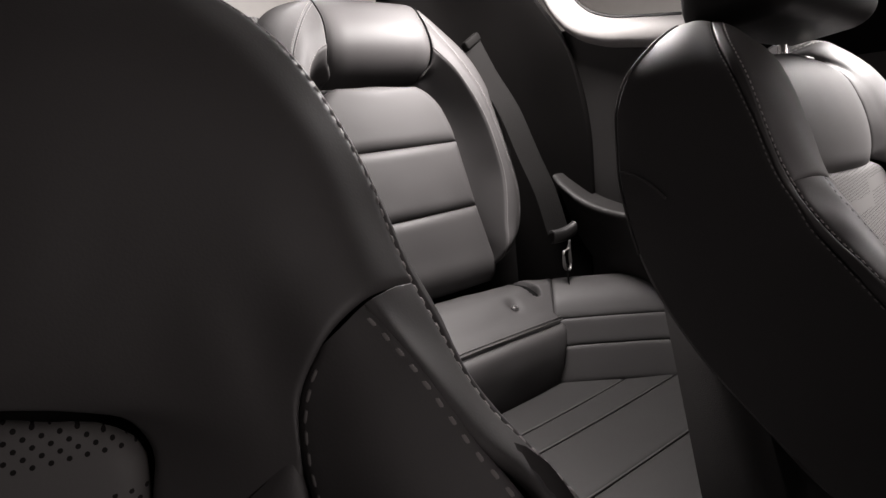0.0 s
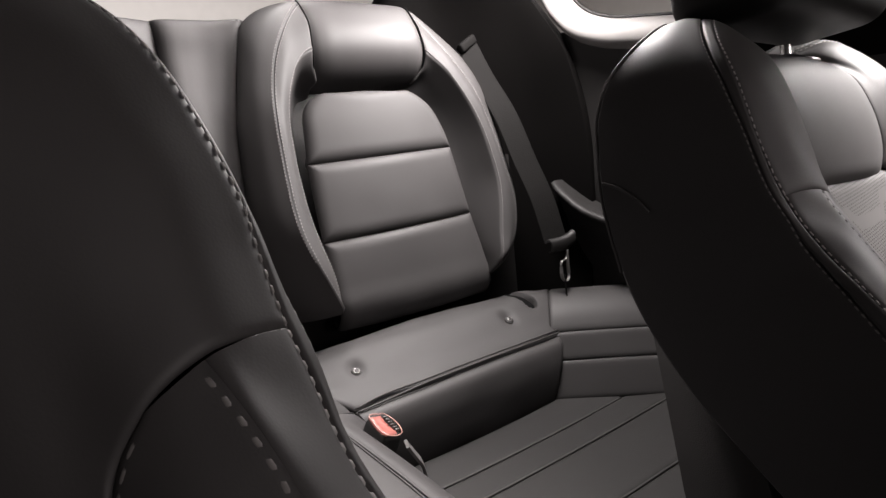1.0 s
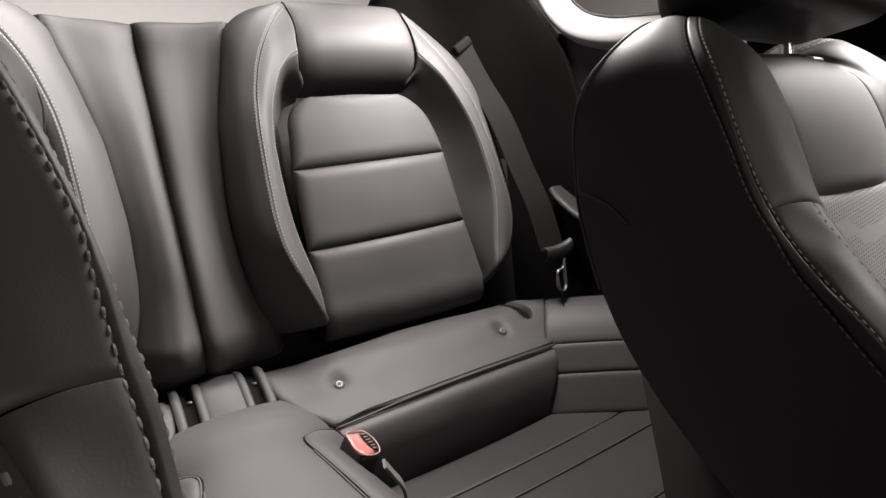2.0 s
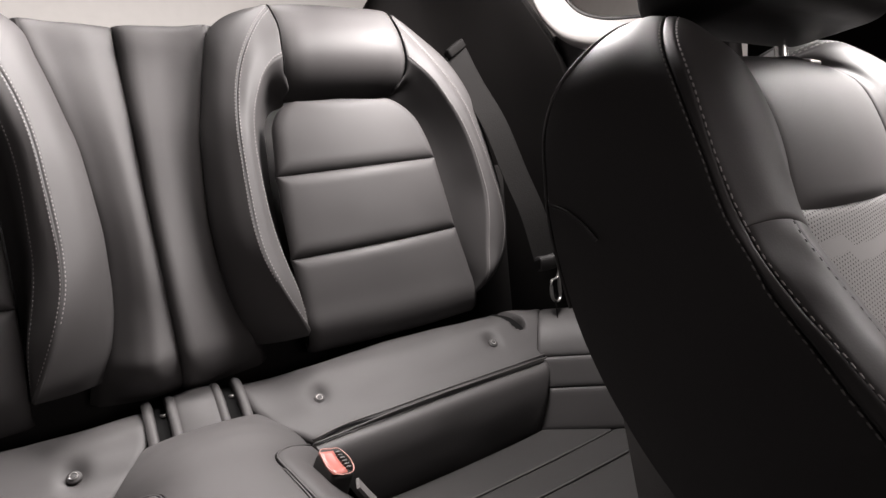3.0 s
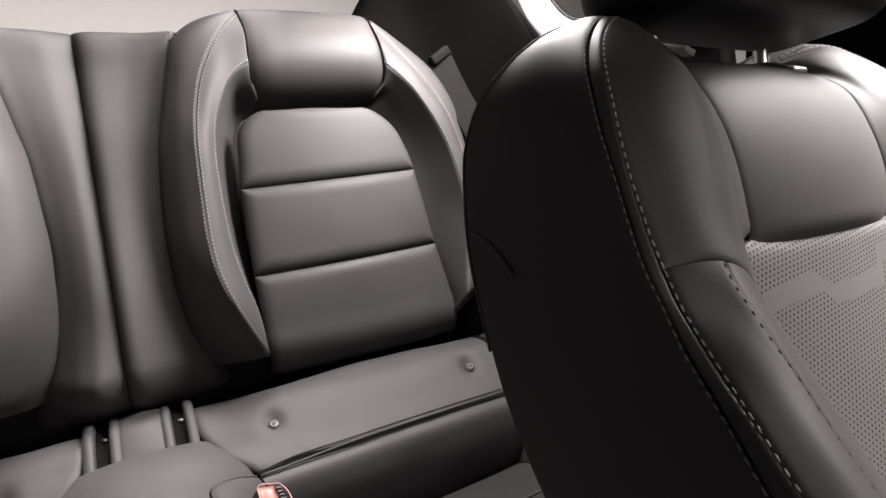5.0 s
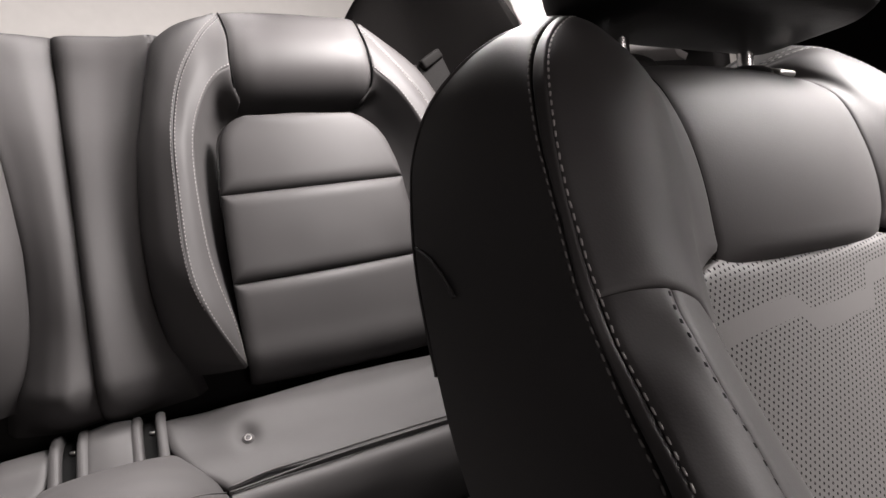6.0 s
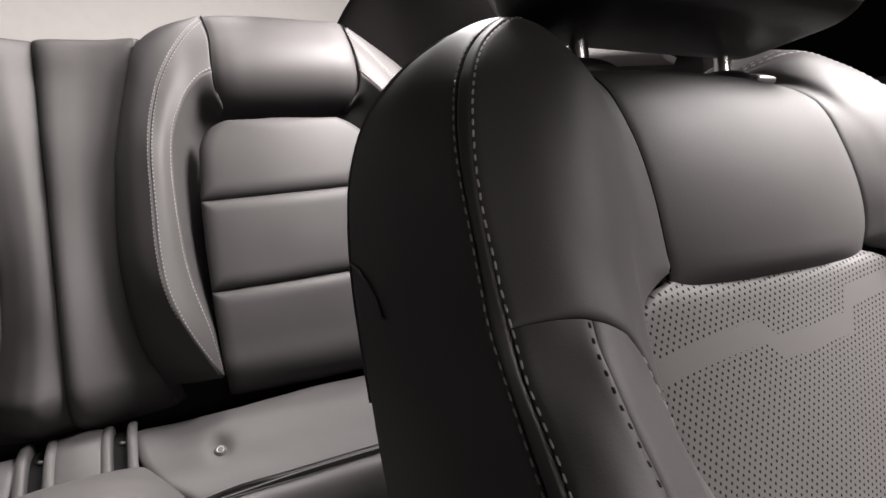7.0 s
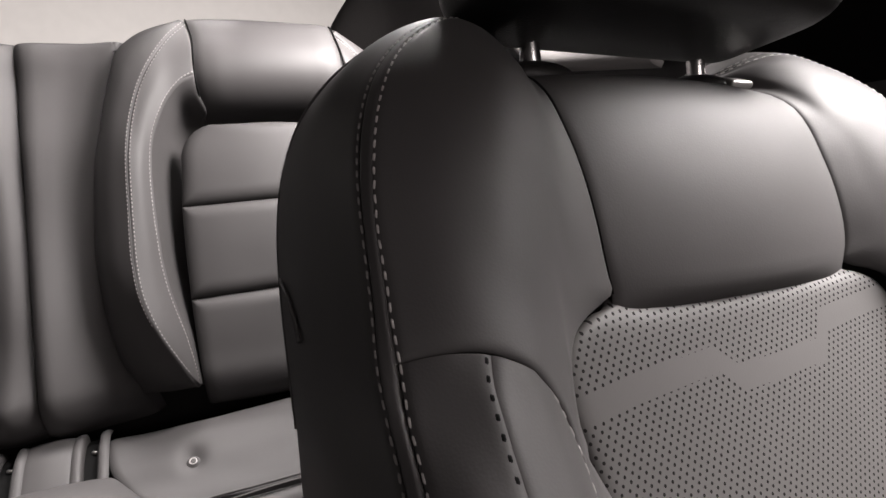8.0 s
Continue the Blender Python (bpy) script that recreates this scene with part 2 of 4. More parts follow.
def strip(points, width, side, thick, mat, name, parent, label="", n=24):
    """A flat strap through points, its width along side."""
    P = spline(points, n, 0.0)
    s = Vector(side).normalized()
    bm = bmesh.new()
    rows = []
    for k in range(n):
        t = Vector(P[min(k + 1, n - 1)] - P[max(k - 1, 0)]).normalized()
        w = (s - t * s.dot(t)).normalized()
        o = t.cross(w)
        c = Vector(P[k])
        rows.append([bm.verts.new(c + w * width / 2 * a + o * thick / 2 * b) for a, b in ((-1, -0.5), (-0.96, 1), (0.96, 1), (1, -0.5), (0.96, -1), (-0.96, -1))])
    for k in range(n - 1):
        for i in range(6):
            bm.faces.new((rows[k][i], rows[k][(i + 1) % 6], rows[k + 1][(i + 1) % 6], rows[k + 1][i]))
    bm.faces.new(rows[0][::-1])
    bm.faces.new(rows[-1])
    bmesh.ops.recalc_face_normals(bm, faces=bm.faces)
    return part(name, bm, mat, parent, label, smooth=False)


def at(z, table):
    """Linear look-up in a short table of (z, value)."""
    zs, vs = zip(*table)
    return float(np.interp(z, zs, vs))


# ---- structure: studio and car shell ----
def slab(name, lo, hi, mat, kind="structure", bevel=0.0, label=""):
    c = [(a + b) / 2 for a, b in zip(lo, hi)]
    s = [b - a for a, b in zip(lo, hi)]
    ob = block(name, s, pose(*c), mat, None, label, bevel, smooth=False)
    return tagged(ob, kind=kind)


slab("ground", (-5, -4, -0.32), (6, 6, -0.30), DARK, label="dark studio floor")
slab("wall_rear", (-5, 6, -0.3), (6, 6.1, 3.6), WALL, label="pale grey studio wall behind the car")
slab("wall_front", (-5, -4.1, -0.3), (6, -4, 3.6), DARK)
slab("wall_left", (-5.1, -4, -0.3), (-5, 6, 3.6), DARK)
slab("wall_right", (6, -4, -0.3), (6.1, 6, 3.6), WALL, label="pale studio wall beside the car")
slab("ceiling", (-5, -4, 3.6), (6, 6, 3.7), DARK)
slab("floor", (-0.62, -0.9, -0.08), (1.22, 1.6, 0.0), CARPET, label="black carpeted car floor")

# ---- rear seats ----
MID = 0.301  # the rear bench's centre line


def yb(z):
    """The rear backrest's plane."""
    return 0.943 + 0.236 * (z - 0.589)


INS_L = [(0.545, 0.484), (0.60, 0.480), (0.65, 0.478), (0.712, 0.477), (0.78, 0.477), (0.846, 0.479), (0.884, 0.483), (0.922, 0.487), (0.941, 0.495), (0.954, 0.506), (0.961, 0.519), (0.964, 0.532)]
INS_R = [(0.545, 0.818), (0.60, 0.809), (0.65, 0.802), (0.712, 0.792), (0.78, 0.785), (0.846, 0.778), (0.884, 0.771), (0.915, 0.762), (0.936, 0.748), (0.952, 0.731), (0.961, 0.713), (0.964, 0.697)]


def tuck_under(z):
    """How far the lower end of the backrest curls back out of sight."""
    return 0.05 * max(0.0, (0.605 - z) / 0.06) ** 2


def halfway(a, b, n=10, k=0.5):
    p, q = (spline([(u[0], u[1], u[2] if len(u) > 2 else 0.0) for u in r], n, 0) for r in (a, b))
    return [tuple(u * (1 - k) + v * k) for u, v in zip(p, q)]


def rear_backrest(X, side):
    t = thing("rear_seatback", "black leather rear bucket seatback with pale double stitching", "car seat", (X(0.625), 1.0, 0.56), "rear seats")
    out = (0, -1, 0.1)

    # quilted centre in three pieces
    for lo, hi in ((0.548, 0.717), (0.717, 0.848), (0.848, 0.964)):
        zs = [0.848, 0.872, 0.90, 0.92, 0.936, 0.948, 0.958, 0.964] if hi > 0.95 else [0.548, 0.562, 0.578, 0.60, 0.64, 0.68, 0.717] if lo < 0.6 else list(np.linspace(lo, hi, 5))
        rows = []
        for z in zs:
            a, b = at(z, INS_L), at(z, INS_R)
            rows.append([(X(a + (b - a) * k), yb(z) + 0.020 + tuck_under(z) - 0.012 * (1 - (2 * k - 1) ** 2), z + 0.004 * (2 * k - 1) * (0.6 < z < 0.9)) for k in np.linspace(0, 1, 7)])
        Panel(rows, out, m=32, n=48, depth=0.012, radius=0.022, hem=0.016, wob=0.0011).make("centre_panel", LEATHER, t)
    zz = (0.60, 0.65, 0.714, 0.783, 0.846, 0.89, 0.924, 0.946, 0.963)

    def R(pts):
        """A rail through (x, z, how far it stands proud of the backrest's plane)."""
        return [(X(x), yb(z) - off, z) for x, z, off in pts]

    def between(p, q, k, lift, end):
        """A rail between two others, lifted, that ends on the head roll's seam."""
        m = halfway(p, q, 14, k)
        m = [(x, z, off + lift * math.sin(math.pi * i / 13) ** 0.5) for i, (x, z, off) in enumerate(m)]
        m[-1] = end
        return m

    # inboard bolster: centre edge, stitched crest, double-stitched seam, outer edge, ends on the roll's seam
    centre_in = [(0.486, 0.585, -0.06)] + [(at(z, INS_L) + 0.005, z, -0.085) for z in zz] + [(0.530, 0.973, -0.080)]
    crest_in = [(0.478, 0.598, -0.020), (0.476, 0.622, -0.006), (0.474, 0.645, 0.003), (0.470, 0.673, 0.009), (0.462, 0.706, 0.012), (0.455, 0.739, 0.014), (0.4505, 0.772, 0.013), (0.449, 0.804, 0.012), (0.448, 0.837, 0.012), (0.448, 0.871, 0.013), (0.450, 0.905, 0.014), (0.455, 0.938, 0.016), (0.467, 0.971, 0.015), (0.485, 1.003, 0.012), (0.502, 1.021, 0.011), (0.5185, 1.030, 0.0095)]
    seam_in = [(0.478, 0.596, -0.014), (0.4735, 0.608, 0.010), (0.455, 0.646, 0.033), (0.435, 0.692, 0.046), (0.422, 0.734, 0.045), (0.418, 0.778, 0.040), (0.419, 0.824, 0.036), (0.421, 0.869, 0.0335), (0.424, 0.916, 0.031), (0.432, 0.964, 0.025), (0.447, 1.013, 0.020), (0.473, 1.061, 0.014), (0.495, 1.090, 0.006), (0.5155, 1.110, -0.004)]
    rim_in = [(0.400, 0.590, -0.060), (0.384, 0.632, -0.042), (0.376, 0.675, -0.031), (0.372, 0.710, -0.027), (0.370, 0.749, -0.025), (0.369, 0.789, -0.022), (0.372, 0.829, -0.021), (0.375, 0.868, -0.020), (0.379, 0.908, -0.021), (0.388, 0.949, -0.024), (0.397, 0.990, -0.026), (0.408, 1.032, -0.031), (0.419, 1.070, -0.035), (0.445, 1.094, -0.032), (0.480, 1.109, -0.026), (0.510, 1.116, -0.024)]
    ends_in = ((0.529, 0.980, -0.030), (0.521, 1.007, -0.006), (0.520, 1.071, 0.011))
    # outboard bolster
    centre_out = [(0.802, 0.585, -0.06)] + [(at(z, INS_R) - 0.005, z, -0.085) for z in zz] + [(0.733, 0.973, -0.080)]
    crest_out = [(0.797, 0.588, -0.038), (0.806, 0.63, 0.017), (0.822, 0.685, 0.017), (0.835, 0.729, 0.017), (0.842, 0.769, 0.017), (0.840, 0.821, 0.017), (0.827, 0.894, 0.017), (0.804, 0.951, 0.016), (0.778, 0.994, 0.014), (0.758, 1.015, 0.011), (0.742, 1.030, 0.0095)]
    seam_out = [(0.797, 0.584, -0.045), (0.828, 0.629, 0.010), (0.857, 0.664, 0.010), (0.875, 0.703, 0.010), (0.881, 0.743, 0.010), (0.875, 0.807, 0.010), (0.862, 0.882, 0.009), (0.843, 0.955, 0.006), (0.809, 1.013, 0.003), (0.772, 1.060, 0.001), (0.751, 1.084, 0.0), (0.731, 1.100, 0.000)]
    rim_out = [(0.800, 0.578, -0.075), (0.836, 0.612, -0.05), (0.872, 0.660, -0.03), (0.893, 0.735, -0.03), (0.896, 0.843, -0.03), (0.884, 0.95, -0.03), (0.845, 1.035, -0.032), (0.80, 1.076, -0.036), (0.762, 1.097, -0.030), (0.731, 1.110, -0.020)]
    ends_out = ((0.734, 0.980, -0.030), (0.742, 1.007, -0.006), (0.738, 1.066, 0.011))
    sides = ((centre_in, crest_in, seam_in, rim_in, ends_in, -1), (centre_out, crest_out, seam_out, rim_out, ends_out, 1))
    for ins, inner, outer, edge, ends, sgn in sides:
        Panel([R(ins), R(between(ins, inner, 0.5, -0.016, ends[0])), R(between(ins, inner, 0.8, -0.011, ends[1])), R(inner)], out, m=24, n=64, tuck="rt", depth=0.003, radius=0.005, hem=0.006).make("bolster_inner", LEATHER, t)
        band = Panel([R(inner), R(between(inner, outer, 0.5, 0.006, ends[2])), R(outer)], out, m=26, n=72, tuck="lrt", depth=0.004, radius=0.005, hem=0.008)
        band.make("bolster_band", LEATHER, t)
        stitches(band.line("l", 0.0046, 0.1 if sgn < 0 else 0.16, 0.98), t, step=0.0056, size=(0.0034, 0.0012), lift=0.0012)
        stitches(band.line("r", 0.0040, 0.03, 0.985), t, step=0.0056, size=(0.0033, 0.0012), lift=0.0009)
        side_rail = halfway(outer, edge, 16)
        shoulder = [(x + sgn * 0.006, z, off + 0.007) for x, z, off in side_rail]
        behind = [(x - sgn * 0.03, z - 0.004, off - 0.075) for x, z, off in edge]
        flank = Panel([R(outer), R(shoulder), R(edge), R(behind)], (sgn * side, -0.7, 0.2), m=30, n=64, tuck="l", depth=0.004, radius=0.005, hem=0.006)
        flank.make("bolster_side", LEATHER, t)
        if sgn < 0:
            stitches(flank.line("l", 0.0040, 0.30, 0.985), t, step=0.0056, size=(0.0033, 0.0012), lift=0.0009)
    # head roll, sewn flush between the bolsters, with a crisp upper edge
    rows, left_seam, right_seam = [], [], []
    for z, y, a, b in ((0.966, 1.13, 0.528, 0.735), (0.967, 1.11, 0.528, 0.735), (0.974, 1.088, 0.527, 0.736), (0.984, 1.070, 0.525, 0.738), (0.994, 1.058, 0.523, 0.740), (1.007, 1.048, 0.521, 0.742), (1.030, 1.0395, 0.5185, 0.742), (1.052, 1.040, 0.519, 0.739),
                       (1.071, 1.0455, 0.520, 0.737), (1.088, 1.0545, 0.5195, 0.734), (1.102, 1.0635, 0.517, 0.7315), (1.110, 1.070, 0.5155, 0.730), (1.1145, 1.077, 0.515, 0.729), (1.117, 1.088, 0.514, 0.729), (1.117, 1.11, 0.514, 0.729), (1.105, 1.14, 0.514, 0.729), (1.05, 1.17, 0.514, 0.729)):
        rows.append([(X(a + (b - a) * k), y - 0.004 * (1 - (2 * k - 1) ** 4) + 0.005 * max(0.0, abs(2 * k - 1) - 0.8) ** 2 / 0.04, z + 0.002 * (1 - (2 * k - 1) ** 2) * (z > 1.1)) for k in (0, 0.04, 0.10, 0.25, 0.5, 0.75, 0.90, 0.96, 1)])
        if 0.99 < z and y < 1.08:
            left_seam.append((X(a), y + 0.0012, z))
            right_seam.append((X(b), y + 0.0012, z))
    for seam in (left_seam, right_seam):
        tube(seam, 0.0013, BLACK, "panel_seam", t, "dark sewn seam")
    Panel(rows, (0, -1, 0.5), m=64, n=48, tuck="", hem=0.002).make("head_roll", LEATHER, t)
    # foam body behind the cover
    bm = bmesh.new()
    bmesh.ops.create_cube(bm, size=1.0)
    for v in bm.verts:
        top = v.co.z > 0
        v.co = Vector((X(0.585 + v.co.x * 0.575), (1.17 if top else 1.075) + v.co.y * 0.06, 1.055 if top else 0.40))
    bmesh.ops.recalc_face_normals(bm, faces=bm.faces)
    part("back_body", bm, TRIM, t)
    return t


def centre_filler():
    t = thing("centre_filler", "plain black leather centre section between the rear seatbacks", "car seat", (MID, 1.05, 0.56))
    zs = (0.55, 0.575, 0.61, 0.642, 0.683, 0.725, 0.767, 0.809, 0.853, 0.897, 0.941, 0.987, 1.033, 1.062, 1.079, 1.084, 1.07)
    middle = (1.00, 0.958, 0.944, 0.952, 0.966, 0.982, 0.999, 1.016, 1.033, 1.046, 1.060, 1.079, 1.097, 1.103, 1.112, 1.13, 1.16)
    ex = (0.41, 0.405, 0.395, 0.387, 0.378, 0.372, 0.369, 0.370, 0.374, 0.378, 0.387, 0.397, 0.408, 0.416, 0.42, 0.42, 0.42)
    seam = 0.2945
    for s in (1, -1):
        rails = []
        # one panel's edge stands proud of the other, which flares forward at its foot
        lip = ((-0.08, 0.045), (-0.03, 0.022), (0.0, 0.006), (0.05, -0.002), (0.14, -0.006), (0.3, -0.005)) if s > 0 else ((0.0, 0.012), (0.06, 0.009), (0.2, 0.004), (0.35, 0.0))
        for k, off in lip + ((0.55, 0.0), (0.8, 0.003), (1.0, 0.006), (1.15, 0.03)):
            rail = []
            for z, y, e in zip(zs, middle, ex):
                e = e if s > 0 else 2 * MID - e
                edge = yb(z) + 0.030 + max(0.0, 0.61 - z) * 0.8
                w = min(1.0, max(0.0, k)) ** 1.6
                foot = -0.020 * max(0.0, 1 - abs(z - 0.60) / 0.07) * (1 - abs(2 * min(1, k) - 0.9)) if s < 0 else 0.0
                rail.append((seam + (e - seam) * k, y + (edge - y) * w + off + foot, z))
            rails.append(rail)
        Panel(rails, (0, -1, 0.3), m=44, n=70, tuck="l", depth=0.003, radius=0.006, hem=0.002).make("filler_cover", LEATHER, t)
    return t


def rear_cushion(X, side):
    t = thing("rear_seat_cushion", "black leather rear seat cushion with deep bucket and snap buttons", "car seat", (X(0.65), 0.7, 0.0), "rear cushions")
    buttons = [(X(0.459), 0.891), (X(0.777), 0.891)] if side > 0 else [(0.156, 0.886), (X(0.777), 0.891)]

    def relief(p):
        h = sum(-0.0085 * math.exp(-((p[0] - b[0]) ** 2 + (p[1] - b[1]) ** 2) / 0.00016) for b in buttons)
        # pull lines beside the buttons and a slack fold above the welt
        h += 0.0012 * noise.noise(Vector((p[0] * 16, p[1] * 40, 3.1)))
        # anchor slot near the outboard end
        a, b = Vector((X(0.836), 0.965)), Vector((X(0.850), 0.908))
        q = Vector((p[0], p[1]))
        k = min(1.0, max(0.0, (q - a).dot(b - a) / (b - a).length_squared))
        d = (q - a - (b - a) * k).length
        return h - 0.03 * (1 - min(1.0, max(0.0, (d - 0.010) / 0.004)))

    rows = []
    for y, z, a, b in ((1.02, 0.49, 0.362, 0.955), (0.985, 0.532, 0.361, 0.945), (0.955, 0.551, 0.360, 0.935), (0.925, 0.547, 0.362, 0.920), (0.895, 0.531, 0.368, 0.893), (0.868, 0.513, 0.386, 0.870), (0.845, 0.501, 0.408, 0.852), (0.830, 0.491, 0.424, 0.842)):
        rows.append([(X(a + (b - a) * k), y, z - 0.02 * max(0.0, (k - 0.85) / 0.15) ** 2 * (y > 0.93) + 0.003 * math.sin(k * 9 + y * 30) * (0.94 < y < 1.0)) for k in np.linspace(0, 1, 10)])
    Panel(rows, (0, -0.5, 1), m=80, n=200, tuck="rbt", depth=0.006, radius=0.012, bump=relief).make("back_band", LEATHER, t)
    rows = []
    for y, z, a, b in ((0.829, 0.492, 0.424, 0.845), (0.813, 0.482, 0.428, 0.840), (0.804, 0.460, 0.44, 0.830), (0.800, 0.42, 0.46, 0.813), (0.803, 0.378, 0.48, 0.80)):
        rows.append([(X(a + (b - a) * k), y, z) for k in np.linspace(0, 1, 6)])
    Panel(rows, (0, -1, 0.3), m=26, n=70, tuck="lt", depth=0.006, radius=0.014, bump=lambda p: 0.0015 * noise.noise(Vector((p[0] * 12, p[2] * 25, 7.7)))).make("front_face", LEATHER, t)
    for dy, dz in ((-0.002, 0.000), (0.0035, 0.0035)):
        tube([(X(0.424), 0.826 + dy, 0.491 + dz), (X(0.47), 0.829 + dy * 1.6, 0.492 + dz * 1.6), (X(0.53), 0.829 + dy * 1.2, 0.495 + dz), (X(0.62), 0.830 + dy, 0.496 + dz), (X(0.75), 0.830 + dy, 0.496 + dz), (X(0.845), 0.832 + dy, 0.495 + dz)], 0.0017, LEATHER, "piping", t)
    # seat squab in ribbed strips
    def left(y):
        return at(y, [(0.35, 0.43), (0.6, 0.44), (0.8, 0.478)])

    def right(y):
        return at(y, [(0.35, 1.05), (0.55, 1.02), (0.665, 0.97), (0.71, 0.905), (0.80, 0.795)])

    for lo, hi in ((0.724, 0.80), (0.668, 0.724), (0.55, 0.668), (0.36, 0.55)):
        rows = []
        for y in np.linspace(hi, lo, 4):
            a, b = left(y), right(y)
            rows.append([(X(a + (b - a) * k), y, 0.389 - 0.018 * max(0, (0.45 - y) / 0.1) - 0.004 * (1 - (2 * k - 1) ** 2)) for k in np.linspace(0, 1, 5)])
        Panel(rows, (0, 0, 1), m=20, n=50, tuck="lr", depth=0.005, radius=0.008).make("squab_strip", FABRIC, t)
        tube([(X(left(lo) + (right(lo) - left(lo)) * k), lo, 0.3885 - 0.004 * (1 - (2 * k - 1) ** 2)) for k in np.linspace(0.02, 0.98, 6)], 0.0016, LEATHER, "seam_cord", t, n=30)
    # outboard wall of the bucket, two seams
    base = [(0.795, 0.805), (0.85, 0.765), (0.905, 0.722), (0.96, 0.675), (1.03, 0.56), (1.07, 0.40)]
    levels = [(0.0, 0.382), (0.030, 0.447), (0.055, 0.494), (0.085, 0.528), (0.125, 0.548), (0.165, 0.548), (0.21, 0.51)]

    def level(k):
        d, z = levels[k]
        return [(X(x + 0.72 * d), y + 0.69 * d, z) for x, y in base]

    for k, pair in enumerate(((0, 1), (1, 2), (2, 3, 4, 5, 6))):
        pn = Panel([level(q) for q in pair], (-side, -0.8, 0.6), m=18 if k == 2 else 14, n=40, tuck="lrb" if k < 2 else "lb", depth=0.004, radius=0.009)
        pn.make("side_wall", LEATHER, t)
        if k:
            stitches(pn.line("l", 0.003), t, size=(0.003, 0.0008), mat=LEATHER, label="dark thread stitching")
    for x, y in buttons:
        z0 = 0.5215 + 0.0015 * (abs(x - 0.301) > 0.3)
        bm = bmesh.new()
        bmesh.ops.create_uvsphere(bm, u_segments=24, v_segments=12, radius=0.0085)
        for v in bm.verts:
            v.co.z *= 0.42
        bmesh.ops.transform(bm, matrix=pose(x, y - 0.001, z0, 34, 0, 0), verts=bm.verts)
        stud = part("button", bm, LEATHER, t, "leather-covered snap button")
        tube([(x + 0.0042 * math.cos(q), y - 0.0030 + 0.0042 * math.sin(q) * 0.83, z0 + 0.0031 + 0.0042 * math.sin(q) * 0.56) for q in np.linspace(0, 6.28, 9)], 0.0006, STEEL, "button_ring", stud, "small bright metal ring", n=24)
    # black strip laid in the anchor slot as its inner shade
    strip([(X(0.834), 0.975, 0.540), (X(0.843), 0.935, 0.538), (X(0.852), 0.893, 0.514)], 0.026, (1, 0, 0), 0.003, BLACK, "slot_shade", t, "black strip standing in for the shade inside the anchor slot")
    bm = bmesh.new()
    bmesh.ops.create_cube(bm, size=1.0)
    for v in bm.verts:
        v.co = Vector((X(0.73 + v.co.x * 0.60), 0.67 + v.co.y * 0.62, 0.175 + v.co.z * 0.35))
    bmesh.ops.recalc_face_normals(bm, faces=bm.faces)
    part("cushion_base", bm, TRIM, t)
    return t


for X, side in ((lambda x: x, 1), (lambda x: 2 * MID - x, -1)):
    rear_backrest(X, side)
    rear_cushion(X, side)

centre_filler()


def centre_pad():
    t = thing("centre_pad", "smooth dark leather pad between the rear cushions", "car seat", (MID, 0.7, 0.0))
    # y, half width, height at the middle and at the edge
    section = [(0.902, 0.058, 0.527, 0.522), (0.888, 0.070, 0.533, 0.528), (0.870, 0.086, 0.536, 0.520), (0.852, 0.102, 0.536, 0.509), (0.840, 0.116, 0.535, 0.492), (0.834, 0.118, 0.535, 0.487), (0.827, 0.108, 0.534, 0.493), (0.815, 0.090, 0.532, 0.503),
               (0.800, 0.073, 0.530, 0.511), (0.785, 0.063, 0.528, 0.516), (0.770, 0.060, 0.526, 0.5165), (0.75, 0.0635, 0.523, 0.514), (0.70, 0.072, 0.517, 0.507), (0.60, 0.084, 0.507, 0.495), (0.45, 0.092, 0.492, 0.484), (0.2, 0.09, 0.46, 0.455)]
    rails = [[(MID + h * k, y, c - (c - e) * abs(k) ** 2.6) for y, h, c, e in section] for k in (-1, -0.9, -0.7, -0.4, 0, 0.4, 0.7, 0.9, 1)]
    top = Panel(rails, (0, -0.2, 1), m=48, n=110, tuck="lrb", depth=0.0018, radius=0.004)
    top.make("pad_top", LEATHER, t)
    for s, e in ((-1, "l"), (1, "r")):
        foot = section[5:]
        rails = []
        for d, dz in ((0, -0.001), (0.008, 0.001), (0.020, -0.003), (0.034, -0.014), (0.050, -0.034), (0.066, -0.054), (0.080, -0.086), (0.09, -0.13)):
            rails.append([(MID + s * (h + d * min(1.0, 0.1 + (0.836 - y) * 22)), y - d * max(0.0, 1 - (0.834 - y) / 0.06) * 0.4, z + dz * min(1.0, 0.1 + (0.836 - y) * 22)) for y, h, c, z in foot])
        fl = Panel(rails, (s, 0, 1), m=30, n=70, tuck="l", depth=0.0018, radius=0.004)
        fl.make("pad_flank", LEATHER, t)
        # raised cords on both sides of the sewn edge, with needle marks beside them
        for edge_path in (top.line(e, 0.0034, 0.36), fl.line("l", 0.0034)):
            tube([tuple(p + q * 0.0009) for p, q in zip(edge_path[0][::4], edge_path[1][::4])], 0.0013, LEATHER, "seam_cord", t, n=90)
        stitches(top.line(e, 0.0072, 0.55), t, step=0.0046, size=(0.0022, 0.0012), lift=0.0004, mat=BLACK, label="dark needle marks")
    block("pad_base", (0.17, 0.70, 0.44), pose(MID, 0.56, 0.22), TRIM, t, bevel=0.01)
    return t


centre_pad()


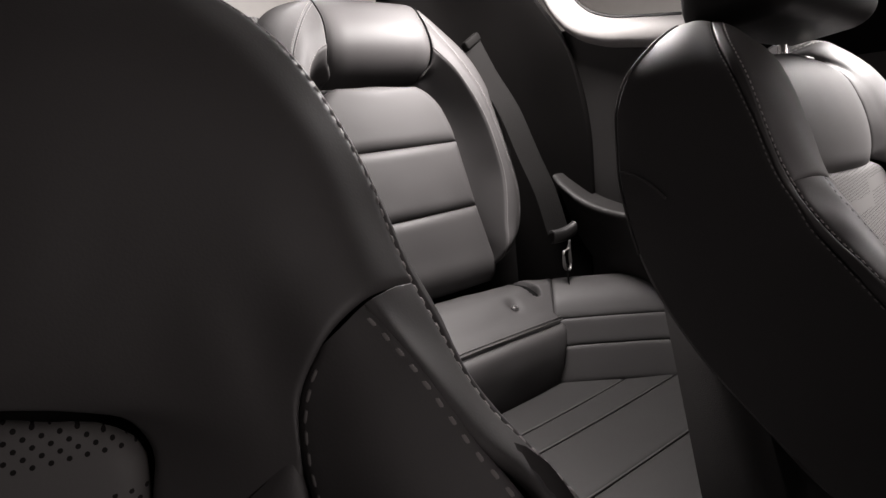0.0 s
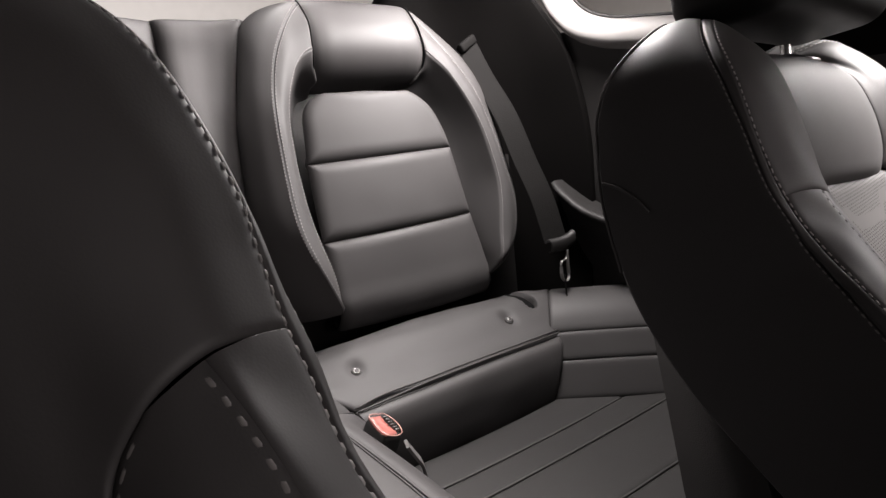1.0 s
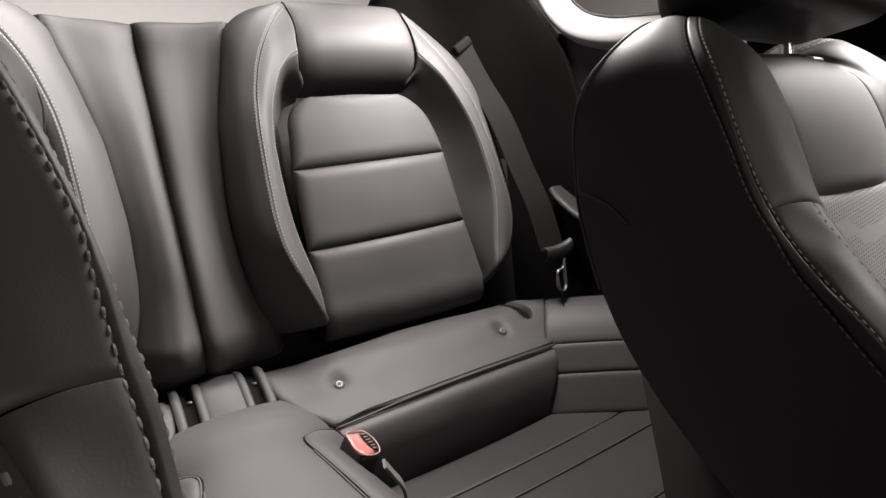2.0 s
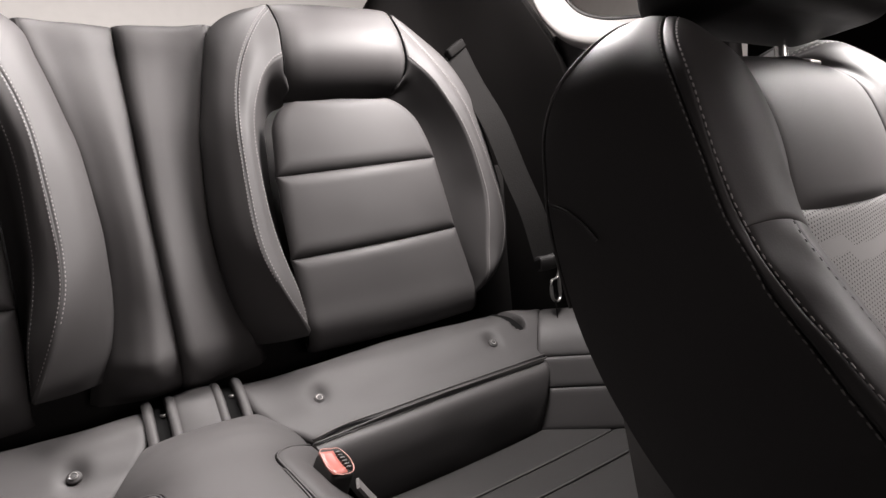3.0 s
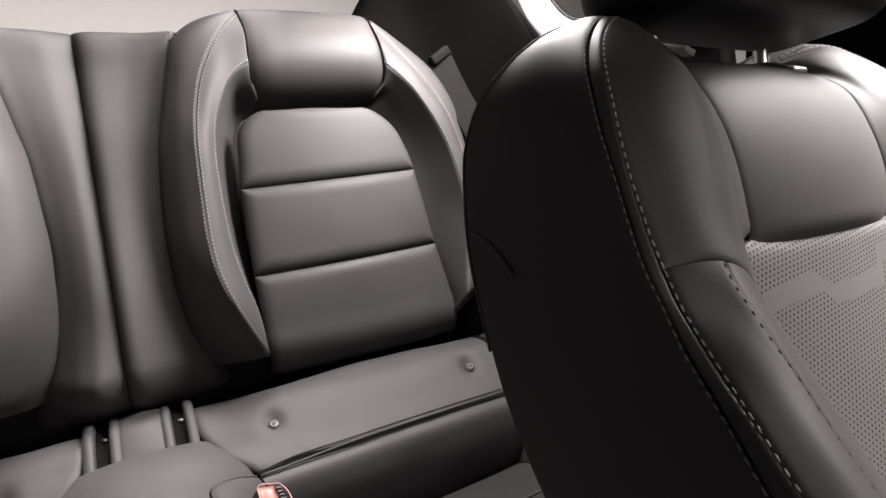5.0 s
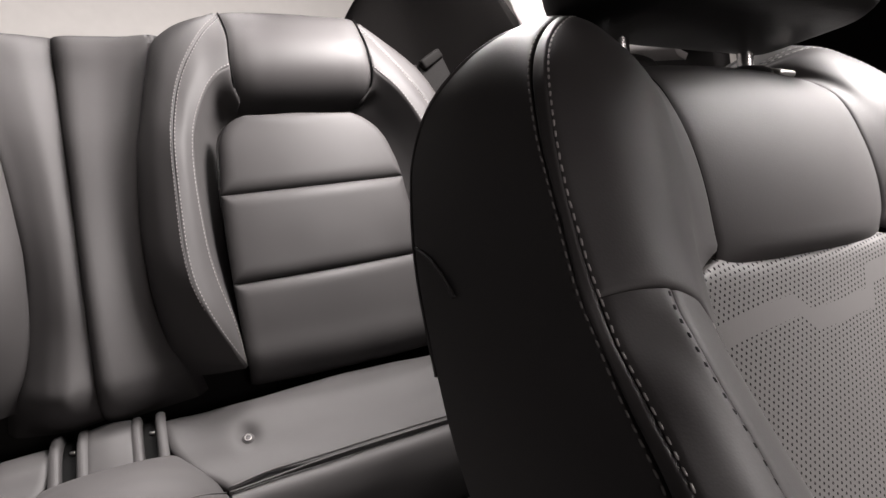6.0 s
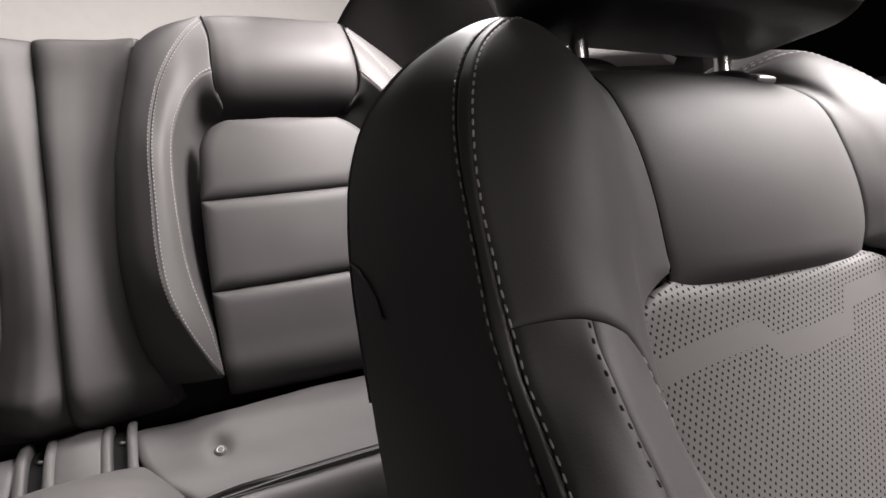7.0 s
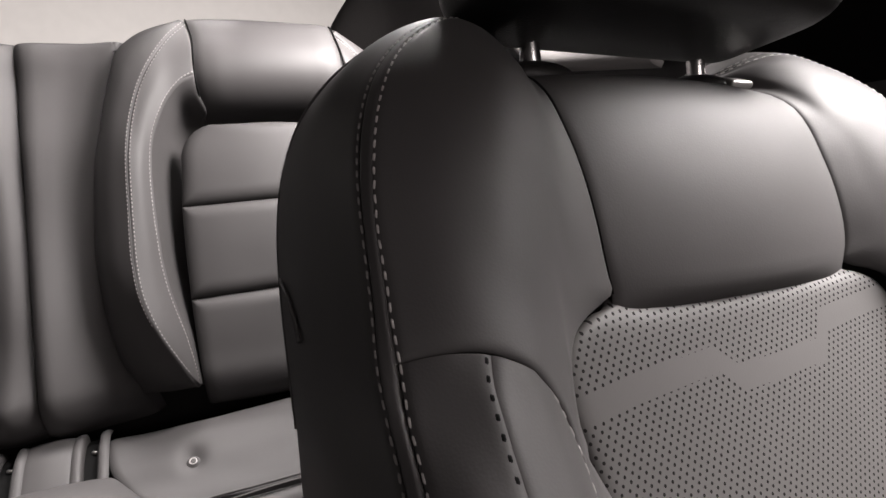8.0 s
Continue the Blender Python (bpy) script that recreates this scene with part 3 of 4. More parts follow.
def front_seat(X, side, label, ahead=0.0, drop=0.0, wide=0.0):
    t = thing("front_seat", label, "car seat", (X(0.768), 0.3, 0.0), "front seats")

    def P(x, y, z):
        k = max(0.0, x - 0.672)
        if side < 0 and x < 0.62:
            # this seat's side draws in towards its rear shell
            x += 0.042 * min(1.0, max(0.0, (y - 0.335) / 0.10)) * min(1.0, max(0.0, (0.91 - z) / 0.08))
            x -= 0.004 * min(1.0, max(0.0, (0.76 - z) / 0.05))
        x += wide * min(1.0, max(0.0, (x - 0.615) / 0.035))
        z -= drop * min(1.0, max(0.0, (x - 0.600) / 0.06)) * min(1.0, max(0.0, (0.87 - z) / 0.07))
        return (X(x), y + 0.035 * k, z - 0.035 * k)

    def mirror(x):
        return 1.544 - x

    out = (0, -1, 0.5)
    # head panel, rolled back at the top
    seam = [(0.6765, 0.3500, 0.803), (0.6745, 0.3500, 0.811), (0.6725, 0.3505, 0.820), (0.6705, 0.3530, 0.8375), (0.669, 0.3575, 0.855), (0.6675, 0.3650, 0.874), (0.6665, 0.3720, 0.887), (0.6665, 0.3830, 0.902), (0.668, 0.397, 0.912), (0.672, 0.415, 0.918), (0.677, 0.440, 0.921), (0.683, 0.47, 0.921)]
    rows = []
    for x, y, z in [(0.678, 0.372, 0.779), (0.678, 0.360, 0.782), (0.677, 0.352, 0.790)] + seam + [(0.684, 0.51, 0.905)]:
        a, b = x - 0.001, mirror(x) + 0.001 - 0.012 * min(1.0, max(0.0, (z - 0.81) / 0.06))
        rows.append([P(a + (b - a) * k, y - (0.010 if z > 0.8 else 0.004) * (1 - abs(2 * k - 1) ** 2.4), z + 0.003 * (1 - (2 * k - 1) ** 2) * (z > 0.91)) for k in (0, 0.06, 0.2, 0.4, 0.6, 0.8, 0.94, 1)])
    Panel(rows, out, m=50, n=70, tuck="lrb", depth=0.002, radius=0.006, hem=0.005, wob=0.0004).make("head_panel", LEATHER, t)
    # perforated centre
    rows = []
    for z, a in ((0.50, 0.655), (0.60, 0.650), (0.66, 0.646), (0.70, 0.643), (0.73, 0.640), (0.748, 0.6375), (0.762, 0.636), (0.774, 0.636), (0.783, 0.640), (0.790, 0.648), (0.7945, 0.658), (0.798, 0.672), (0.803, 0.676)):
        b = mirror(a)
        rows.append([P(a + (b - a) * k, 0.352 + (z - 0.797) * 0.36 + 0.5 * max(0.0, z - 0.789) - 0.006 * max(0.0, abs(2 * k - 1) - 0.6) / 0.4 - 0.006 * (1 - (2 * k - 1) ** 2), z) for k in (0, 0.05, 0.15, 0.3, 0.5, 0.7, 0.85, 0.95, 1)])
    Panel(rows, out, m=60, n=50, depth=0.005, radius=0.010, wob=0.0003).make("perforated_centre", PERFORATED, t, "grey perforated leather with a plain stepped band", chart=lambda p: ((p[0] - X(0.772)) * side, p[2] + 0.035 * max(0.0, side * (p[0] - X(0.672)))))
    for half in (lambda x: x, mirror):
        near = half(0.5) == 0.5
        sd = side if near else -side
        # same thread in three tones: each seam's lit or dim look is in its colour
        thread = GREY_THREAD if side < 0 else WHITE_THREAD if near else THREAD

        def T(pts):
            if near:
                return [P(x, y, z) for x, y, z in pts]
            # the far shoulder is rounder, and its seam leans inward at the top
            q = []
            for x, y, z in pts:
                z = min(z, 0.955 - 0.6 * max(0.0, x - 0.63))
                up = min(1.0, max(0.0, (z - 0.81) / 0.06))
                e = min(1.0, max(0.0, (0.655 - x) / 0.07)) * min(1.0, max(0.0, (z - 0.80) / 0.09))
                lean = 0.012 * up * min(1.0, max(0.0, (x - 0.58) / 0.08))
                q.append(P(half(x) - lean, y + 0.012 * e, z + 0.006 * e * min(1.0, max(0.0, (0.625 - x) / 0.05))))
            return q

        # two stitched rows along the edge of the backrest and over its top
        row2 = [(0.5495, 0.3145, 0.803), (0.5505, 0.3225, 0.8165), (0.5515, 0.329, 0.830), (0.552, 0.335, 0.844), (0.5535, 0.341, 0.8585), (0.5565, 0.348, 0.8735), (0.5615, 0.3565, 0.8895), (0.5705, 0.369, 0.907), (0.5855, 0.385, 0.925), (0.6045, 0.399, 0.9385), (0.6275, 0.413, 0.948), (0.6485, 0.428, 0.9465), (0.6705, 0.450, 0.938)]
        row1 = [(0.5435, 0.319, 0.803), (0.546, 0.3275, 0.8165), (0.5475, 0.334, 0.830), (0.5485, 0.340, 0.844), (0.550, 0.347, 0.8585), (0.553, 0.3555, 0.8735), (0.5585, 0.3655, 0.8895), (0.568, 0.379, 0.907), (0.585, 0.396, 0.926), (0.606, 0.411, 0.941), (0.630, 0.425, 0.951), (0.652, 0.440, 0.949), (0.676, 0.462, 0.940)]
        low2 = [(0.5435, 0.10, 0.55), (0.5365, 0.205, 0.69), (0.5365, 0.250, 0.736), (0.5405, 0.264, 0.748), (0.5445, 0.278, 0.759), (0.5465, 0.291, 0.772), (0.5475, 0.304, 0.788), (0.5495, 0.3145, 0.803)]
        low1 = [(0.538, 0.12, 0.55), (0.531, 0.220, 0.69), (0.533, 0.256, 0.729), (0.537, 0.269, 0.741), (0.540, 0.282, 0.753), (0.542, 0.297, 0.769), (0.542, 0.308, 0.788), (0.5435, 0.319, 0.803)]
        # shoulder: from the stitched edge over the crest to the head panel's seam and round the perforated centre
        r1 = [(0.580, 0.3035, 0.8045), (0.580, 0.315, 0.826), (0.582, 0.325, 0.846), (0.586, 0.336, 0.868), (0.593, 0.350, 0.890), (0.604, 0.367, 0.912), (0.619, 0.385, 0.929), (0.640, 0.408, 0.942), (0.672, 0.453, 0.938)]
        r2 = [(0.597, 0.3015, 0.7955), (0.600, 0.312, 0.815), (0.604, 0.322, 0.838), (0.610, 0.334, 0.862), (0.618, 0.348, 0.886), (0.628, 0.365, 0.909), (0.641, 0.388, 0.926), (0.655, 0.412, 0.935), (0.676, 0.455, 0.933)]
        r3 = [(0.6085, 0.3025, 0.780), (0.615, 0.314, 0.80), (0.622, 0.326, 0.826), (0.629, 0.337, 0.850), (0.636, 0.349, 0.874), (0.643, 0.364, 0.897), (0.651, 0.384, 0.915), (0.662, 0.412, 0.927), (0.679, 0.46, 0.928)]
        r4 = [(0.616, 0.296, 0.750), (0.624, 0.315, 0.778), (0.635, 0.331, 0.798), (0.644, 0.338, 0.815), (0.649, 0.344, 0.838), (0.651, 0.352, 0.860), (0.653, 0.362, 0.882), (0.656, 0.376, 0.900), (0.661, 0.396, 0.914), (0.669, 0.425, 0.923), (0.681, 0.465, 0.924)]
        rim = [(0.640, 0.326, 0.742), (0.637, 0.331, 0.758), (0.6355, 0.335, 0.772), (0.638, 0.338, 0.783), (0.646, 0.342, 0.791), (0.657, 0.346, 0.7955), (0.670, 0.350, 0.799)] + seam
        sh = Panel([T(row2), T(r1), T(r2), T(r3), T(r4), T(rim)], (0, -1, 0.5), m=56, n=90, tuck="lrb", depth=0.0022, radius=0.005, hem=0.004, wob=0.0004)
        sh.make("shoulder_panel", LEATHER, t)
        tube(T([(x, y + 0.0016, z) for x, y, z in seam]), 0.0010, BLACK, "panel_seam", t, "dark sewn seam")
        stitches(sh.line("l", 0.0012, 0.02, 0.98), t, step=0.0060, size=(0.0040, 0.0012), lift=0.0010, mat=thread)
        # lower bolster in strips below the curved seam
        st1 = [(0.574, 0.085, 0.55), (0.571, 0.205, 0.69), (0.573, 0.252, 0.746), (0.574, 0.261, 0.757), (0.574, 0.271, 0.769), (0.575, 0.285, 0.786), (0.577, 0.295, 0.797), (0.580, 0.3015, 0.8045)]
        if side < 0:
            st1 = [(x - 0.25 * min(0.08, max(0.0, 0.80 - z)), y, z) for x, y, z in st1]
        m1 = [(0.560, 0.082, 0.55), (0.555, 0.195, 0.69), (0.556, 0.243, 0.741), (0.559, 0.262, 0.757), (0.561, 0.278, 0.772), (0.563, 0.297, 0.79), (0.566, 0.3065, 0.8055)]
        bo = Panel([T(low2), T(m1), T(st1)], out, m=22, n=64, tuck="lr", depth=0.0025, radius=0.005)
        bo.make("bolster_strip", LEATHER, t)
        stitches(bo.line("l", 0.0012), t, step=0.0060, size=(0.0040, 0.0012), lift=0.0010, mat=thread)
        edge = [(0.624, 0.16, 0.55), (0.619, 0.250, 0.69), (0.6165, 0.284, 0.735), (0.6155, 0.292, 0.748), (0.614, 0.298, 0.762), (0.611, 0.3025, 0.775), (0.607, 0.3025, 0.784), (0.600, 0.3020, 0.7925)]
        m2 = [(0.600, 0.115, 0.55), (0.596, 0.222, 0.69), (0.596, 0.262, 0.742), (0.596, 0.279, 0.764), (0.595, 0.291, 0.781), (0.592, 0.3005, 0.798)]
        bo2 = Panel([T(st1), T(m2), T(edge)], out, m=22, n=64, tuck="lr", depth=0.003, radius=0.006)
        bo2.make("bolster_strip", LEATHER, t)
        if side > 0:
            stitches(bo.line("r", 0.0020, 0, 0.97), t, step=0.0066, size=(0.0028, 0.0015), lift=0.0006, mat=BLACK, label="dark needle holes along the seam")
        else:
            stitches(bo2.line("l", 0.0034, 0, 0.97), t, step=0.0074, size=(0.0040, 0.0017), lift=0.0010, mat=GREY_THREAD, label="coarse grey thread stitching")
        stitches(bo2.line("r", 0.0040, 0, 0.90), t, step=0.0070, size=(0.0050, 0.0015), mat=GREY_THREAD)
        tongue = [(0.655, 0.20, 0.55), (0.648, 0.285, 0.69), (0.634, 0.312, 0.737), (0.6165, 0.301, 0.760)]
        Panel([T(edge[:5]), T([(0.640, 0.165, 0.55), (0.634, 0.26, 0.69), (0.626, 0.297, 0.737), (0.6152, 0.2995, 0.761)]), T(tongue)], out, m=12, n=30, tuck="l", depth=0.004, radius=0.006, hem=0.002).make("bolster_strip", LEATHER, t)
        # welt between the two stitched rows and the outer side of the backrest
        full2 = low2[:-1] + row2
        full1 = low1[:-1] + row1
        welt = Panel([T(full2), T(halfway(full2, full1, 24)), T(full1)], (-sd, -1, 0.2), m=12, n=100, tuck="lr", depth=0.003, radius=0.004, hem=0.002)
        welt.make("edge_welt", LEATHER, t)
        sil = [(0.533, 0.27, 0.55), (0.526, 0.385, 0.655), (0.5285, 0.424, 0.703), (0.531, 0.441, 0.731), (0.532, 0.453, 0.763), (0.533, 0.463, 0.80), (0.535, 0.467, 0.835), (0.542, 0.472, 0.871), (0.556, 0.469, 0.904), (0.577, 0.460, 0.928), (0.602, 0.455, 0.944), (0.630, 0.46, 0.953), (0.68, 0.49, 0.952)]
        smid = [(0.533, 0.20, 0.55), (0.528, 0.295, 0.67), (0.531, 0.335, 0.715), (0.533, 0.354, 0.741), (0.535, 0.375, 0.766), (0.537, 0.391, 0.80), (0.5395, 0.401, 0.835), (0.545, 0.415, 0.872), (0.558, 0.422, 0.905), (0.579, 0.427, 0.9295), (0.604, 0.434, 0.9455), (0.631, 0.443, 0.9545), (0.678, 0.475, 0.950)]
        turn = [(x + 0.006, y + 0.006, z - 0.002) for x, y, z in sil]
        rear = [(0.60, 0.35, 0.55), (0.60, 0.45, 0.66), (0.60, 0.49, 0.745), (0.60, 0.505, 0.80), (0.605, 0.515, 0.835), (0.61, 0.52, 0.86), (0.62, 0.52, 0.88), (0.64, 0.52, 0.90), (0.66, 0.52, 0.915), (0.69, 0.52, 0.93)]
        sp = Panel([T(full1), T(smid), T(sil)], (-sd, 0, 0.2), m=30, n=100, tuck="l", depth=0.003, radius=0.006)
        sp.make("backrest_side", LEATHER, t)
        stitches(sp.line("l", 0.0022, 0.0, 0.98), t, step=0.0060, size=(0.0040, 0.0012), lift=0.0010, mat=GREY_THREAD)
        Panel([T(sil), T(turn), T(rear)], (0, 1, 0), m=16, n=100, tuck="", hem=0.002).make("rear_shell", TRIM, t, "dark moulded rear shell")
        # piping round the moulded rear shell
        tube(T([(x + 0.0005, y + 0.003, z) for x, y, z in sil[3:]]), 0.0013, LEATHER, "shell_piping", t)
        tube(T([(0.5335, 0.464, 0.812), (0.533, 0.448, 0.8085), (0.5335, 0.430, 0.799), (0.533, 0.416, 0.788)]), 0.0013, LEATHER, "shell_seam", t)
    # closed body behind the covers
    bm = bmesh.new()
    bmesh.ops.create_cube(bm, size=1.0)
    for v in bm.verts:
        top = v.co.z > 0
        v.co = Vector((X(0.768) + v.co.x * (0.34 if top else 0.40), (0.475 if top else 0.24) + v.co.y * (0.07 if top else 0.12), 0.90 if top else 0.0))
    bmesh.ops.recalc_face_normals(bm, faces=bm.faces)
    part("backrest_body", bm, TRIM, t)
    # head restraint
    bm = bmesh.new()
    bmesh.ops.create_cube(bm, size=1.0)
    for v in bm.verts:
        top = v.co.z > 0
        v.co = Vector((v.co.x * (0.275 if top else 0.25), v.co.y * (0.10 if top else 0.12), v.co.z * 0.20))
    bmesh.ops.bevel(bm, geom=bm.edges[:], offset=0.034, segments=8, profile=0.55, affect="EDGES")
    bmesh.ops.transform(bm, matrix=pose(X(0.766), 0.425, 1.042, -8, 2 * side, 0), verts=bm.verts)
    part("head_restraint", bm, PLASTIC, t, "black head restraint on two chrome posts")
    for x in (0.692, 0.838):
        tube([P(x, 0.436, 0.90), P(x, 0.440, 0.95), P(x, 0.447, 1.0)], 0.0065, CHROME, "post", t, "chrome post", n=10, sides=16)
        bm = bmesh.new()
        bmesh.ops.create_uvsphere(bm, u_segments=32, v_segments=16, radius=0.027)
        for v in bm.verts:
            v.co = Vector((v.co.x, v.co.y * 0.60, max(v.co.z * 0.34, -0.004)))
        bmesh.ops.transform(bm, matrix=pose(*P(x, 0.434, 0.9225), 6, 2 * side, 0), verts=bm.verts)
        part("post_collar", bm, PLASTIC, t, "black oval post collar")
    block("release_button", (0.022, 0.013, 0.007), pose(*P(0.857, 0.420, 0.9235), 20, 2, 0), STEEL, t, "grey release button", 0.0025)
    t.location.y -= ahead
    t.location.z += ahead / 3
    return t


front_seat(lambda x: x, 1, "black leather front seat with perforated grey centre and white stitching")
front_seat(lambda x: 0.728 - x, -1, "black leather front seat with a wide smooth shoulder and stitched bolster", 0.006, 0.010, 0.030)


# ---- side of the cabin ----
def quarter_trim():
    t = thing("quarter_trim", "dark moulded quarter trim with a window ledge coloured pale as if brightly lit", "car interior trim", (1.0, 0.8, 0.0))
    prof = [(1.08, 0.0), (1.07, 0.40), (1.05, 0.62), (1.035, 0.72), (1.03, 0.85), (1.018, 0.93), (1.008, 0.97), (1.003, 1.0), (1.003, 1.03)]
    rails = [[(x, y, z + (0.0 if z < 0.9 else 0.10 * (y - 0.72))) for y in (0.60, 0.66, 0.75, 0.88, 1.0, 1.15)] for x, z in prof]
    Panel(rails, (-1, 0, 0), m=50, n=30, tuck="", hem=0.03, bump=lambda p: 0.004 * noise.noise(Vector(p) * 6)).make("side_panel", TRIM, t)
    # armrest with a rounded lit edge
    path = [(0.978, 0.962, 0.757), (0.972, 0.945, 0.745), (0.97, 0.925, 0.732), (0.97, 0.885, 0.708), (0.97, 0.843, 0.694), (0.97, 0.74, 0.68), (0.97, 0.62, 0.672)]
    rails = [[(x + dx, y, z + dz) for x, y, z in path] for dx, dz in ((0.07, 0.004), (0.03, 0.003), (0.005, 0.0015), (0.0, -0.002), (0.002, -0.006), (0.03, -0.05), (0.06, -0.20))]
    Panel(rails, (-1, 0, 0.3), m=40, n=50, tuck="", hem=0.01).make("armrest", TRIM, t, "dark armrest with a rounded edge")
    # window ledge, rounded over into the cabin side, with its rubber seal
    sill = spline([(1.0, 0.955, 1.20), (1.0, 0.925, 1.142), (1.0, 0.903, 1.108), (1.0, 0.87, 1.077), (1.0, 0.82, 1.055), (1.0, 0.751, 1.041), (1.0, 0.683, 1.030), (1.0, 0.62, 1.020)], 24, 0.0)
    away = np.gradient(sill, axis=0)
    away = np.array([(0.0, -v[2], v[1]) / np.linalg.norm(v) for v in away])
    rails = [[tuple(p + w * d + np.array([dx, 0, 0])) for p, w in zip(sill, away)]
             for dx, d in ((0.0, 0.0), (-0.012, 0.003), (-0.022, 0.009), (-0.029, 0.018), (-0.032, 0.028), (-0.031, 0.037), (-0.024, 0.046), (-0.008, 0.052))]
    # the ledge's brightness comes from its pale material, unlike the dark panel below
    Panel(rails, (-1, 0, 0.3), m=44, n=60, tuck="", hem=0.008).make("window_ledge", LEDGE_LIT, t, "dark window ledge with bright light put into its pale colour")
    tube([tuple(p + np.array([0.001, 0, 0.001])) for p in sill], 0.0042, PLASTIC, "window_seal", t, "black rubber window seal")
    return t


quarter_trim()


def pillar():
    t = thing("rear_pillar", "dark grey trimmed rear roof pillar", "car interior trim", (1.0, 1.2, 1.0))
    rails = [[(1.02, 0.90, 0.40), (1.0, 0.905, 0.95), (0.985, 0.92, 1.02), (0.978, 0.95, 1.07), (0.972, 0.985, 1.12), (0.968, 1.01, 1.16), (0.93, 1.03, 1.32)],
             [(1.0, 1.05, 0.40), (0.985, 1.05, 0.95), (0.975, 1.05, 1.04), (0.96, 1.06, 1.12), (0.90, 1.07, 1.32)],
             [(0.95, 1.15, 0.40), (0.93, 1.16, 0.95), (0.91, 1.18, 1.06), (0.89, 1.20, 1.13), (0.87, 1.2, 1.32)],
             [(0.76, 1.25, 0.40), (0.76, 1.25, 0.95), (0.762, 1.25, 1.12), (0.788, 1.25, 1.165), (0.90, 1.25, 1.32)],
             [(0.78, 1.35, 0.40), (0.78, 1.35, 0.95), (0.78, 1.35, 1.12), (0.80, 1.35, 1.165), (0.92, 1.35, 1.32)]]
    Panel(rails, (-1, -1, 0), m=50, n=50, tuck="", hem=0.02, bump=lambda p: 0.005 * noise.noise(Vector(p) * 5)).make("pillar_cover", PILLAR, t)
    return t


pillar()
slab("door_panel", (1.12, -0.6, 0.0), (1.18, 0.62, 0.93), TRIM, label="dark door panel beside the front seat")
# the post's front edge is drawn forward to shade the far seat shoulder
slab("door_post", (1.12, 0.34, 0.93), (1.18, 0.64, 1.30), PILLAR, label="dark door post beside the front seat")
# unseen roof slabs, added and cut to shape the lamps' light on the seats
slab("shade_corner", (1.07, 0.55, 1.26), (1.24, 0.78, 1.34), TRIM, label="unseen dark slab that blocks light over the door post")
slab("shade_rail", (0.90, 0.72, 1.26), (1.07, 1.5, 1.34), TRIM, label="unseen dark rail that blocks light above the quarter window")
slab("shade_side", (0.58, 0.70, 1.30), (0.90, 1.12, 1.34), TRIM, label="unseen dark slab that shades the rear seats from the side")
slab("roof", (-0.56, -0.55, 1.30), (1.18, 0.55, 1.34), TRIM, label="unseen dark roof slab that shades the front seats")
slab("shade_header", (-0.56, 0.55, 1.30), (1.07, 0.70, 1.34), TRIM, label="unseen dark slab edge that limits the light on the rear seats")
slab("shade_rear", (-0.56, 1.12, 1.30), (1.07, 1.48, 1.34), TRIM, label="unseen dark slab that blocks light behind the rear seats")
slab("side_left", (-0.56, -0.6, 0.0), (-0.50, 1.3, 0.95), TRIM, label="dark cabin side")
slab("dashboard", (-0.5, -0.75, 0.0), (1.1, -0.55, 0.85), TRIM, label="dark dashboard ahead of the front seats")
slab("wheel_arch", (0.83, 1.09, 0.0), (1.12, 1.30, 0.82), TRIM, label="dark wheel arch trim beside the rear seat")
slab("load_floor", (-0.5, 1.3, 0.0), (1.1, 1.6, 0.7), CARPET, label="black load floor behind the seats")


def seat_belt():
    t = thing("seat_belt", "dark seat belt hanging beside the rear seat", "seat belt", (0.92, 0.88, 0.38))
    strip([(0.868, 1.075, 1.05), (0.880, 1.045, 0.985), (0.893, 1.0, 0.91), (0.904, 0.952, 0.80), (0.911, 0.925, 0.74), (0.917, 0.897, 0.65)], 0.049, (0.93, -0.36, 0.1), 0.0016, WEB, "webbing", t, "woven grey webbing in the light")
    strip([(0.912, 0.873, 0.585), (0.909, 0.866, 0.53), (0.893, 0.853, 0.47), (0.868, 0.835, 0.39)], 0.012, (0.64, 0.77, 0), 0.0022, WEB, "lower_webbing", t, "narrow webbing running down to the floor")
    # tongue: a curved plastic hood over a flat steel loop
    rails = [[(0.893 + 0.054 * k, 0.893 - 0.012 * k + dy, 0.650 + dz + 0.012 * k ** 3) for k in np.linspace(0, 1, 9)] for dy, dz in ((0.008, 0.004), (0.0, 0.007), (-0.008, 0.003), (-0.010, -0.006), (-0.008, -0.018), (0.0, -0.023))]
    Panel(rails, (0, -1, 0.3), m=20, n=18, tuck="lr", depth=0.003, radius=0.006, hem=0.004, wob=0).make("tongue_cover", PLASTIC, t, "black plastic tongue cover")
    tube([(0.930, 0.879, 0.632), (0.922, 0.877, 0.615), (0.905, 0.873, 0.612), (0.902, 0.871, 0.600), (0.905, 0.870, 0.578), (0.918, 0.872, 0.572), (0.927, 0.876, 0.578), (0.927, 0.877, 0.603), (0.930, 0.879, 0.632)], 0.0034, STEEL, "tongue", t, "dull metal tongue", flat=0.5)
    block("guide", (0.044, 0.016, 0.018), pose(0.868, 1.070, 1.052, 0, -32, 0), WEB, t, "grey belt guide", 0.004)


seat_belt()


